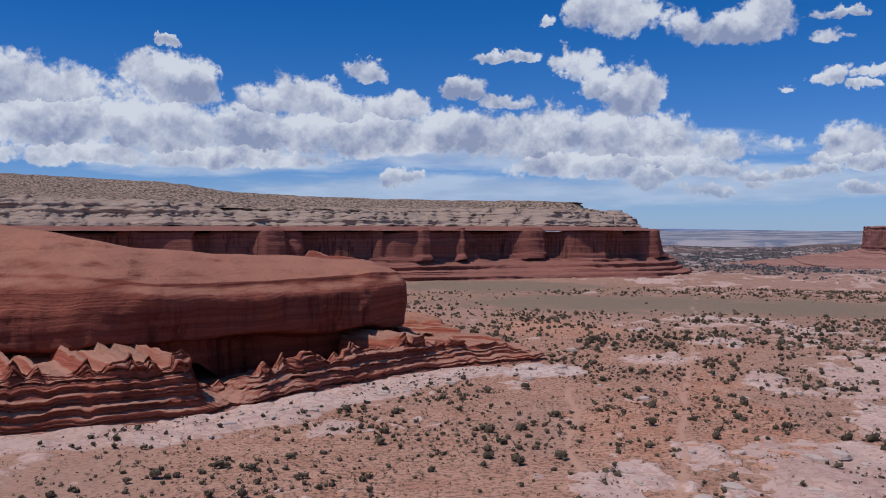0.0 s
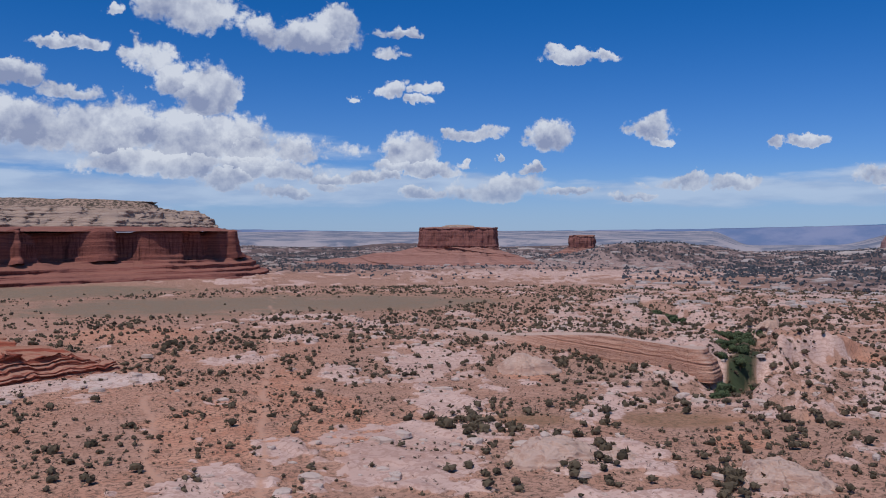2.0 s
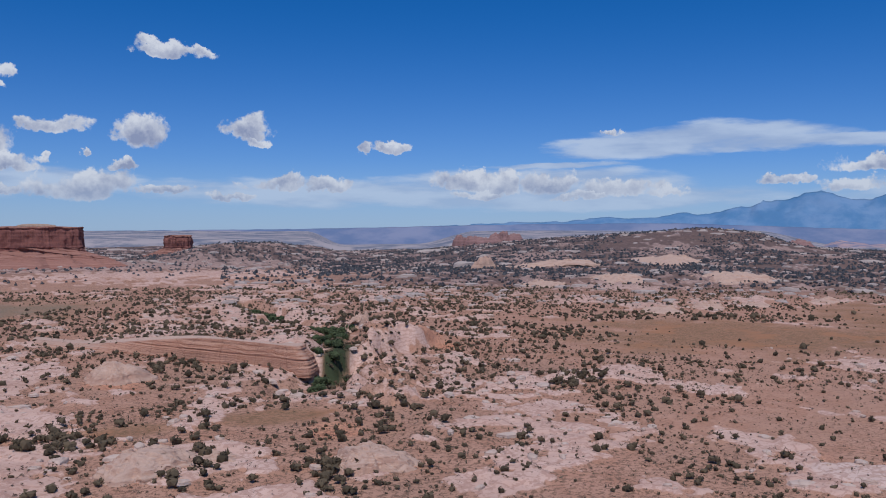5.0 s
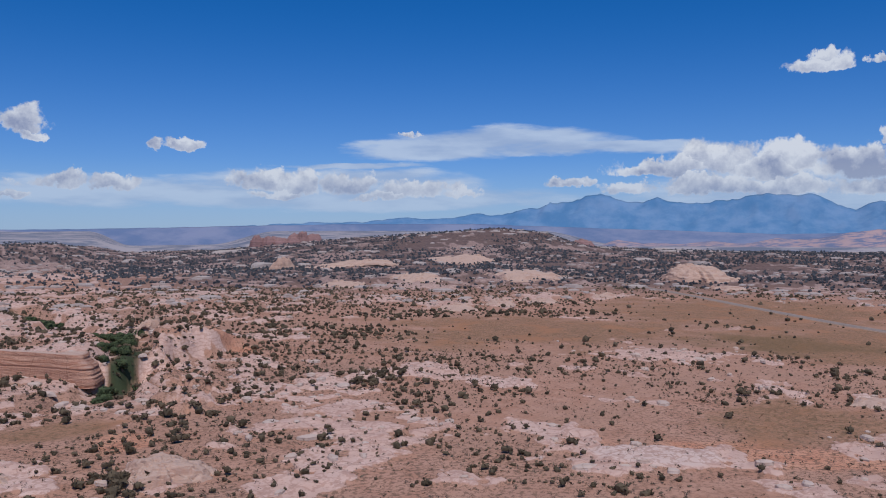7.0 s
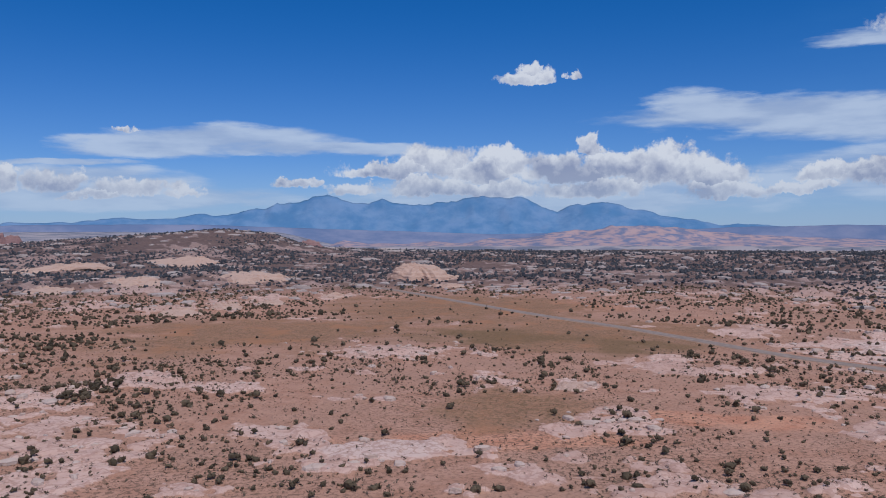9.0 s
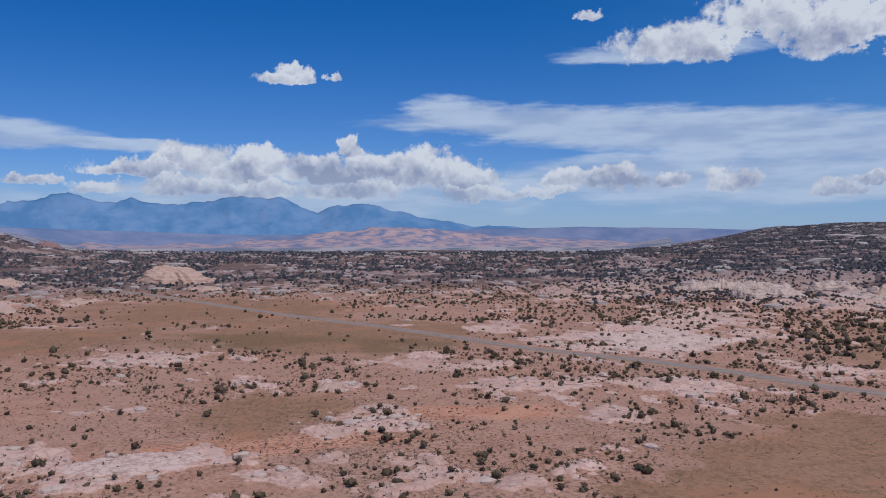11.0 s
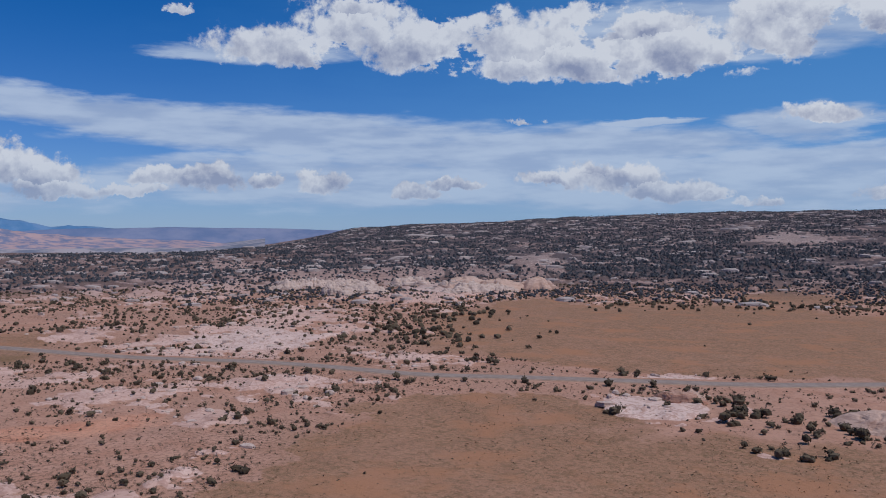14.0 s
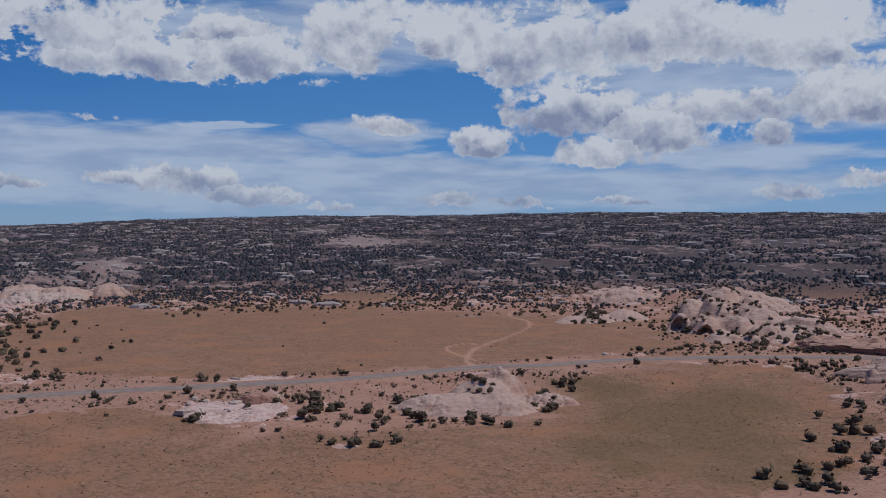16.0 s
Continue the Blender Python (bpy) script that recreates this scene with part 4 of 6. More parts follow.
def build_near_cliff():
    cliff = thing("sandstone_cliff", "long red sandstone cliff with an overhanging wall above stepped ledges", "cliff")
    # stepped ledges below the wall
    n = 540
    foot = [(-300, 190), (-210, 158), (-140, 163), (-95, 180), (-74, 190), (-51, 207), (-40, 224), (-29, 240), (-9, 263), (12, 279), (31, 287), (38, 296), (30, 312), (5, 335), (-30, 375), (-80, 430)]
    wall = [(-300, 240), (-205, 200), (-135, 203), (-105, 212), (-86, 219), (-66, 240), (-52, 256), (-38, 271), (-22, 289), (-12, 297), (2, 299), (10, 305), (0, 318), (-18, 340), (-50, 380), (-95, 430)]
    outer, inner = resample(foot, n), resample(wall, n)
    depth = np.linalg.norm(inner - outer, axis=1)
    v = np.linspace(0, 1, 110)[:, None]
    # the wall's foot is highest in the west and sinks to a low tongue in the east
    x_of = outer[:, 0][None]
    top = np.where(np.arange(n)[None] < n * 0.8, np.interp(x_of, [-200, -95, -74, -57, -53, -49, -45, -40, -29, -15, -7, 12, 31, 40], [14.5, 14.5, 14.5, 13.5, 6.0, 3.5, 8.0, 9.0, 9.0, 10.5, 10.5, 7.2, 5.4, 4.4]), 6.0)
    crag = fbm(outer[:, 0], outer[:, 1], 5.5, 4, 6, 0.65)[None]
    tail = np.arange(n)[None] > n * 0.8
    hollow = np.exp(-((x_of + 50) / 5.0) ** 2) * (~tail)
    blocks = ramp(crag, 0.42, 0.47) + ramp(crag, 0.55, 0.59)
    zz = -0.8 + (top + 0.8) * np.minimum(v / 0.86, 1) + ramp(v, 0.6, 0.86) * (1.7 * (blocks - 1) + 2.0 * (crag - 0.5)) * ramp(top, 2, 9)
    beds = fbm(0.12 * crag + 0.005 * x_of + 0 * v, zz, 1.1, 4, 8, 0.7) - 0.5
    hard = ramp(fbm(0.1 * crag + 0.003 * x_of + 0 * v, zz, 0.8, 2, 14), 0.46, 0.52) - 0.5
    buttress = fbm(outer[:, 0], outer[:, 1], 12, 4, 7, 0.6)[None] - 0.5
    run = np.interp(v, [0, 0.12, 0.42, 0.86, 0.89, 1.0], [0, 0.10, 0.19, 0.32, 0.36, 1.1])
    zz = zz - ramp(v, 0.875, 0.93) * np.maximum(top - 1.0, 0) * ramp(x_of, -60, -54) * (1 - ramp(x_of, -12, -4))
    inward = (depth[None] + 3) * run + (4.4 * beds + 1.7 * hard) * np.minimum(1, 8 * v) * (1 - ramp(v, 0.8, 0.95)) - 8 * buttress * ramp(v, 0.1, 0.5) * (1 - ramp(v, 0.9, 1.0)) + hollow * 7 * ramp(v, 0.3, 0.7)
    part_mesh("ledge_base", sheet("ledge_base", outer, inner, inward, zz, 0.6, 71, 0.6, 0.7, 2.4, 0.0, 1.0, 0.9), M_CLIFF, cliff, "thin-bedded red ledges with dark undercuts")
    # the wall and its rounded crown
    spine = [(-310, 300), (-215, 262), (-150, 252), (-120, 250), (-104, 252), (-88, 270), (-76, 285), (-62, 298), (-44, 308), (-36, 312), (-32, 318), (-34, 328), (-42, 342), (-56, 362), (-84, 400), (-130, 450)]
    outer, inner = resample(wall[:9] + [(-18.2, 294), (-15.6, 297.5), (-16, 305), (-21, 322), (-34, 345), (-62, 385), (-108, 435)], n), resample(spine, n)
    depth = np.linalg.norm(inner - outer, axis=1)[None]
    px = outer[:, 0][None]
    tail = np.arange(n)[None] > n * 0.78
    foot_z = np.where(tail, 6, np.interp(px, [-200, -90, -68, -62, -30, -15], [9, 8, 6, -0.5, 0.5, 4]))
    rim_z = np.where(tail, 30.5, np.interp(px, [-300, -140, -95, -78, -50, -15], [38, 36, 33, 30.5, 30, 30.5]))
    top_z = np.where(tail, 33, np.interp(px, [-300, -190, -130, -100, -80, -60, -15], [56, 55, 50, 45, 40.5, 38, 34.5]))
    hollow = np.exp(-((px + 58) / 5.5) ** 2) * (~tail)
    west = 1 - ramp(px, -96, -76)
    rows_in, rows_z = [], []
    for k in np.linspace(0, 1, 60):
        lip = (np.interp(px, [-200, -90, -66, -58, -48, -15], [15.5, 15.5, 15, 15.5, 14.2, 12.6]) - foot_z) / (rim_z - foot_z)
        lip = lip + 0.06 * (fbm(outer[:, 0], outer[:, 1], 16, 3, 27)[None] - 0.5) * 2
        lean = 13.0 * (1 - ramp(k, lip - 0.10, lip + 0.012)) - 1.8 * ramp(k, 0.2, 0.7) + 6.0 * ramp(k, 0.78, 1.0) ** 2.2
        lean = lean * (1 - 0.55 * west) + west * 8 * k ** 2 + hollow * 7 * (1 - ramp(k, 0.35, 0.5))
        rows_in.append(lean + 0 * px)
        rows_z.append(foot_z + (rim_z - foot_z) * k)
    for k in np.linspace(0, 1, 44)[1:]:
        rows_in.append(rows_in[59] + (depth - rows_in[59]) * k)
        rows_z.append(rim_z + (top_z - rim_z) * (1 - (1 - k) ** 1.6) + 0.8 * np.sin(k * 14 + 0.05 * px) * k * (1 - k))
    for k in np.linspace(0, 1, 12)[1:]:
        rows_in.append(depth + 45 * k)
        rows_z.append(top_z * (1 - k) - 2 * k)
    mesh = sheet("wall", outer, inner, np.vstack(rows_in), np.vstack(rows_z), 1.3, 83, 0.2, 2.2, 8.0, 0.0, 4.5)
    part_mesh("cliff_wall", mesh, M_WALL, cliff, "smooth overhanging red wall under a rounded pale crown")


build_near_cliff()


def build_far_mesa():
    mesa = thing("mesa", "broad red mesa with dark walls, pale ledges and a brushy top", "mesa")
    n = 700
    foot = [spot(*q) for q in [(-60, 900), (-45, 800), (-30, 762), (-15, 748), (-3, 757), (5, 785), (10, 820), (14.6, 850), (16.6, 930), (15, 1060), (10, 1220), (3, 1380)]]
    spine = [spot(*q) for q in [(-60, 1500), (-45, 1380), (-30, 1320), (-15, 1260), (-3, 1210), (3, 1195), (6.5, 1190), (8.6, 1195), (9.2, 1230), (8, 1300), (5, 1400), (0, 1520)]]
    outer, inner = resample(foot, n), resample(spine, n)
    depth = np.linalg.norm(inner - outer, axis=1)[None]
    b = np.degrees(np.arctan2(outer[:, 0], outer[:, 1]))[None]
    nose = np.arange(n)[None] > n * 0.66
    bi = np.degrees(np.arctan2(inner[:, 0], inner[:, 1]))[None]
    top = np.interp(bi, [-40, -28, -21.6, -18, -14, -7, 0, 9, 16], [130, 126, 119, 113, 101, 93, 88.5, 86, 84])
    wob = 70 * (fbm(outer[:, 0], outer[:, 1], 110, 5, 91, 0.55)[None] - 0.5)
    pieces = (("talus", [(0.0, -2), (0.02, 1), (0.025, 4), (0.05, 5.5), (0.054, 8.5), (0.075, 10), (0.079, 13), (0.1, 14.5), (0.12, 17.5)], 56, M_MESA, "red talus slope in thin steps", 4.0, 4.5, 0),
              ("cliff_band", [(0.120, 16), (0.126, 22), (0.128, 34), (0.130, 44), (0.138, 47)], 34, M_MESA, "dark varnished wall with painted alcove shade and vertical joints", 2.2, 1.4, 9.0),
              ("bench", [(0.122, 46.2), (0.19, 48), (0.25, 51)], 14, M_MESA, "bare red bench", 1.0, 0.4, 0),
              ("pale_band", [(0.248, 50), (0.265, 57), (0.285, 60), (0.30, 66), (0.34, 71)], 54, M_CAP, "pale broken ledges", 2.2, 5.0, 2.5))
    for name, prof, rows, mat, label, rough, beds, flute in pieces:
        k = np.linspace(0, 1, rows)
        t = np.linspace(0, 1, len(prof))
        ins = np.interp(k, t, [q[0] for q in prof])[:, None] * np.minimum(depth, 520) + (wob if name in ("cliff_band", "bench") else wob * np.interp(k, [0, 1], [0, 1] if name == "talus" else [1, 1])[:, None])
        zz = np.interp(k, t, [q[1] for q in prof])[:, None] + 0 * b
        if name == "pale_band":
            zz = 50 + (zz - 50) * (1 + 0.45 * ramp(-b, 2, 22))
        part_mesh(name, sheet(name, outer, inner, ins, zz, rough, 95, beds, 3.0, {"pale_band": 9.0, "cliff_band": 30.0}.get(name, 12.0), flute, 0.0, 1.2 if name == "pale_band" else 0.0), mat, mesa, label)
    k = np.linspace(0, 1, 44)[:, None]
    ins = np.minimum(depth, 520) * 0.315 + wob + k * (depth - np.minimum(depth, 520) * 0.315)
    low = 67 + 8 * ramp(-b, 2, 22)
    zz = low + (top - low) * (0.75 * k + 0.25 * ramp(k, 0.75, 0.95)) + 1.2 * np.sin(k * 40)
    part_mesh("top_slope", sheet("top_slope", outer, inner, ins, zz, 4.0, 99, 4.0, 3.0, 16.0), M_TOPSLOPE, mesa, "brushy brown slope")
    k = np.linspace(0, 1, 8)[:, None]
    part_mesh("back_slope", sheet("back_slope", outer, inner, depth + 300 * k, top * (1 - k) - 3 * k + 0 * b, 2.5, 99, 2.0, 3.0, 16.0), M_TOPSLOPE, mesa, "brushy brown slope")


M_TOPSLOPE = plain_material("brushy_slope", (0.085, 0.065, 0.05), (0.38, 0.25, 0.19), 0.28, 0.95, 6.0, 0.42, 0.58)
build_far_mesa()


def build_butte(b, d, wide, deep, foot_z, rim_z, apron_left, apron_right, apron_deep, seed, capped):
    """A flat-topped tower of red rock on a spreading apron."""
    cx, cy = spot(b, d)
    butte = thing("butte", "flat-topped red sandstone butte on a layered apron", "butte", "red buttes")
    n = 320
    a = np.linspace(0, 2 * math.pi, n, endpoint=False)
    c, s = np.cos(a), np.sin(a)
    squared = (np.abs(c) ** 5 + np.abs(s) ** 5) ** (-1 / 5)
    across, along = wide * c * squared, deep * s * squared
    ca, sa = math.cos(radians(b)), math.sin(radians(b))

    def ring(scale, z, worn):
        f = scale * (1 + 1.6 * worn * (fbm(3 * c + 9, 3 * s + 9, 0.8, 5, seed, 0.6) - 0.5))
        ax, al = across * f, along * f
        return ax * ca + al * sa + cx, -ax * sa + al * ca + cy, z + 0 * a

    def tower(prof, rows, worn, noise_amp, name, mat, label, flute=0.0):
        k = np.linspace(0, 1, rows)
        t = np.linspace(0, 1, len(prof))
        f = np.interp(k, t, [q[0] for q in prof])
        zz = np.interp(k, t, [q[1] for q in prof])
        out = []
        for fi, zi in zip(f, zz):
            x, y, z = ring(fi, zi, worn)
            rx, ry = x - cx, y - cy
            r = np.hypot(rx, ry) + 1e-6
            push = noise_amp * (fbm3(x, y, z, 9, 4, seed + 2) - 0.5) * 2 + noise_amp * 0.6 * (fbm(z * 0 + 0.3, z, 2.5, 3, seed + 4) - 0.5) * 2
            col = fbm(x, y, 9, 3, seed + 5)
            push = push - flute * ramp(col, 0.55, 0.6) + flute * ramp(col, 0.42, 0.38)
            push = push * min(1, fi * 3)
            z = z + 5.0 * (fbm(6 * c + 3, 6 * s + 3, 1.0, 4, seed + 15) - 0.5) * float(ramp(zi, foot_z + 5, rim_z)) * min(1, fi)
            out.append(np.stack([x + rx / r * push, y + ry / r * push, z + 0.2 * push], 1))
        mesh = set_mesh(name, np.vstack(out), grid_quads(rows, n, True))
        part_mesh(name, mesh, mat, butte, label)

    # apron: reaches further to one side
    k = np.linspace(0, 1, 46)
    out = []
    for i, ki in enumerate(k):
        reach_l = wide * 1.0 + (apron_left - wide) * (1 - ki) ** 1.5
        reach_r = wide * 1.0 + (apron_right - wide) * (1 - ki) ** 1.5
        side = np.where(c < 0, reach_l, reach_r)
        deepk = deep + (apron_deep - deep) * (1 - ki) ** 1.5
        f = 1 + 0.22 * (fbm(3 * c + 5, 3 * s + 5, 0.5, 4, seed + 9) - 0.5) * 2 * (1 - 0.6 * ki)
        sq = 1 + (squared - 1) * ki
        ax, al = side * c * f * sq * 1.04, deepk * s * f * sq * 1.04
        zi = -3 + (foot_z + 5) * ki
        zz = zi + 9.0 * (fbm(ax, al, 30, 4, seed + 8) - 0.5) * ramp(ki, 0, 0.2) * (1 - 0.6 * ramp(ki, 0.8, 1))
        stepk = 13.0 * (fbm(0 * a + 0.4 + 0.3 * np.cos(a), 0 * a + zi + 0.15 * ax, 2.2, 3, seed + 12) - 0.5)
        out.append(np.stack([(ax + stepk * c) * ca + (al + stepk * s) * sa + cx, -(ax + stepk * c) * sa + (al + stepk * s) * ca + cy, zz], 1))
    part_mesh("apron", set_mesh("apron", np.vstack(out), grid_quads(46, n, True)), M_APRON, butte, "red apron in low steps")
    tower([(1.03, foot_z - 1), (1.0, foot_z + 4), (0.985, rim_z - 4), (0.965, rim_z)], 30, 0.18, 3.0, "tower_wall", M_BUTTE, "dark vertical walls with joints", 1.2)
    tower([(0.97, rim_z - 0.3), (0.6, rim_z + 1.2), (0.02, rim_z + 2)], 14, 0.18, 1.0, "flat_top", M_BUTTE, "")
    if capped:
        tower([(0.42, rim_z + 0.5), (0.36, rim_z + 3.4), (0.24, rim_z + 4.6), (0.02, rim_z + 5.2)], 14, 0.5, 1.6, "pale_cap", M_CAP, "pale remnant of caprock")


M_APRON = sandstone("banded_apron", (0.20, 0.078, 0.062), (0.42, 0.22, 0.175), 0.5, 0.2, (0.40, 0.205, 0.16), 0.3, 0.2, 0.02, 0.8)
# butte walls paled slightly in colour for the haze before them
M_BUTTE = sandstone("butte_wall", (0.19, 0.078, 0.07), (0.31, 0.13, 0.105), 0.25, 0.8, (0.36, 0.18, 0.13))
build_butte(28.95, 1215, 53, 32, 22, 50, 245, 120, 110, 3, True)
build_butte(37.3, 1390, 21, 17, 17, 37.5, 75, 60, 60, 5, False)


def build_bench():
    """Banded bench with a nose over the canyon."""
    bench = thing("sandstone_bench", "pink banded sandstone bench ending in a blunt nose", "rock ledge")
    n = 420
    front = [spot(*q) for q in [(28.5, 372), (30.5, 354), (34, 330), (38, 305), (42, 284), (45.2, 268), (46.2, 274), (46.4, 290), (46.3, 306)]]
    back = [spot(*q) for q in [(29.0, 392), (31.2, 376), (34.6, 350), (38.4, 326), (41.6, 306), (43.0, 296), (43.6, 300), (43.9, 306), (44.2, 312)]]
    outer, inner = resample(front, n), resample(back, n)
    s = np.linspace(0, 1, n)[None]
    high = 1.5 + 6.6 * ramp(s, 0.12, 0.6)
    v = np.linspace(0, 1, 70)[:, None]
    zz = -1.2 + (high + 1.2) * np.minimum(v * 1.25, 1.0) + 0.3 * np.maximum(v - 0.8, 0)
    zz = zz - 6 * ramp(v, 0.92, 1.0)
    beds = fbm(0.02 * outer[:, 0][None] + 0 * v, zz, 1.1, 3, 18, 0.6) - 0.5
    inward = 7.0 * np.minimum(v * 1.25, 1) ** 1.7 + 2.6 * beds * np.minimum(1, 6 * v) * (1 - ramp(v, 0.75, 0.9)) + 16 * np.maximum(v - 0.8, 0) / 0.2
    part_mesh("banded_face", sheet("banded_face", outer, inner, inward[:57], zz[:57], 0.9, 131, 0.3, 1.0, 7.0), M_BENCH, bench, "pink and cream banded face")
    part_mesh("bench_top", sheet("bench_top", outer, inner, inward[56:], zz[56:], 0.9, 131, 0.3, 1.0, 7.0), M_SLICK, bench, "pale worn bench top")


build_bench()

# far ridges and the mountain range
def backdrop(name, dist, profile, seed, mat, label, rough, depth=260):
    bs = np.linspace(profile[0][0], profile[-1][0], int((profile[-1][0] - profile[0][0]) * 6))
    el = np.interp(bs, [p[0] for p in profile], [p[1] for p in profile])
    crest = EYE + dist * np.tan(np.radians(el))
    rows = 26
    out = []
    for i in range(rows):
        k = i / (rows - 1)
        r = dist - depth * (1 - k) if k <= 1 else dist
        x, y = r * np.sin(np.radians(bs)), r * np.cos(np.radians(bs))
        ridge = 1 - np.abs(2 * fbm(x, y, 180, 4, seed) - 1)
        prof = k ** 1.3
        z = -20 + (crest + 20) * (prof + rough * (ridge - 0.7) * prof * (1 - 0.45 * k))
        out.append(np.stack([x, y, z], 1))
    out.append(np.stack([(dist + 60) * np.sin(np.radians(bs)), (dist + 60) * np.cos(np.radians(bs)), -20 + 0 * bs], 1))
    mesh = set_mesh(name, np.vstack(out), grid_quads(rows + 1, len(bs)))
    mesh.materials.append(mat)
    tagged(new(name, mesh), label, "backdrop", kind="structure")


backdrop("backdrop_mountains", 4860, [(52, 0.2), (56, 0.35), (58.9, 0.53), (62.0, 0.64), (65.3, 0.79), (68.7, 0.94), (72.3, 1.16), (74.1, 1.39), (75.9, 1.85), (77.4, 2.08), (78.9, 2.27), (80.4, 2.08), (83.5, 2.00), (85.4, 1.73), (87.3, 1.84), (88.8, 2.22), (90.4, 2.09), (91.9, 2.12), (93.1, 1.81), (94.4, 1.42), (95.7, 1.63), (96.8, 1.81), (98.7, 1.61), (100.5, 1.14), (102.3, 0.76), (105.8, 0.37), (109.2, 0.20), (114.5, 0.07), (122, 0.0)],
         7, M_MOUNTAIN, "forested mountain range far away, tinted blue for haze", 0.5, 420)
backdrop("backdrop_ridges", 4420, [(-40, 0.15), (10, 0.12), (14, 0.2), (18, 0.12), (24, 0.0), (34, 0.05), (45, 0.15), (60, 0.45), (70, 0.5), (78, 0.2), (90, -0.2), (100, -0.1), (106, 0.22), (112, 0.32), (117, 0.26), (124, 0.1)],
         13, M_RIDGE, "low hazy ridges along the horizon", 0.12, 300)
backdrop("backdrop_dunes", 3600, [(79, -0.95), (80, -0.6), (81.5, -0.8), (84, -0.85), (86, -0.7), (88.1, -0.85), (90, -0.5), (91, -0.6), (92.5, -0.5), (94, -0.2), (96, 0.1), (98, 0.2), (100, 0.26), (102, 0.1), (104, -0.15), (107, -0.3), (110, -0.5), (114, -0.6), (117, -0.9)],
         29, M_DUNES, "pale pink slickrock slopes below the mountains, partly tinted blue for haze", 0.9, 500)


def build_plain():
    """The far plain out to the horizon, pale flats and dark brush in long stripes, the haze put into their colour."""
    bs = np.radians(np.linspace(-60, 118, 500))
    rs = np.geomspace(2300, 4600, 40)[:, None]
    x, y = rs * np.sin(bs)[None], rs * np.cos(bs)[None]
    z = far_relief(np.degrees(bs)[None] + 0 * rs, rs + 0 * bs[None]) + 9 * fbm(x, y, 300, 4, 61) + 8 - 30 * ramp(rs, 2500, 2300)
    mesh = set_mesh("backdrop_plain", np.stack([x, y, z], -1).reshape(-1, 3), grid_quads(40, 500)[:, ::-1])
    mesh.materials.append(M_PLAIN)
    tagged(new("backdrop_plain", mesh), "distant plain in pale stripes and stripes tinted blue-grey for haze", "backdrop", kind="structure")


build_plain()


# ---------------------------------------------------------------- loose rock forms
# bearing, distance, half width, height of the top
DOMES_SOUTH = [(178.4, 520, 20, 9),
               (170.0, 560, 18, 6), (131.5, 669, 22, 7.5), (136.3, 650, 14, 9), (134.0, 660, 18, 7), (146.4, 238, 4.7, 1.2)]
DOMES_EAST = [(85.4, 791, 29, 13.6), (61.4, 699, 15, 4.5), (72.2, 512, 9.5, 3.2), (69.3, 480, 11, 2.6), (75.1, 536, 8.5, 2.6), (69.7, 1047, 34, 7), (79.2, 581, 8.5, 2.6),
              (95.7, 242, 6.4, 1.3), (74.0, 770, 30, 3.0), (66.5, 735, 24, 3.0), (87, 690, 14, 3)]
DOMES_NORTH = [(35.4, 168, 8.6, 3.6), (50.0, 162, 8.0, 3.4), (33.7, 272, 8.1, 5.6), (39.8, 172, 5, 1.8)]


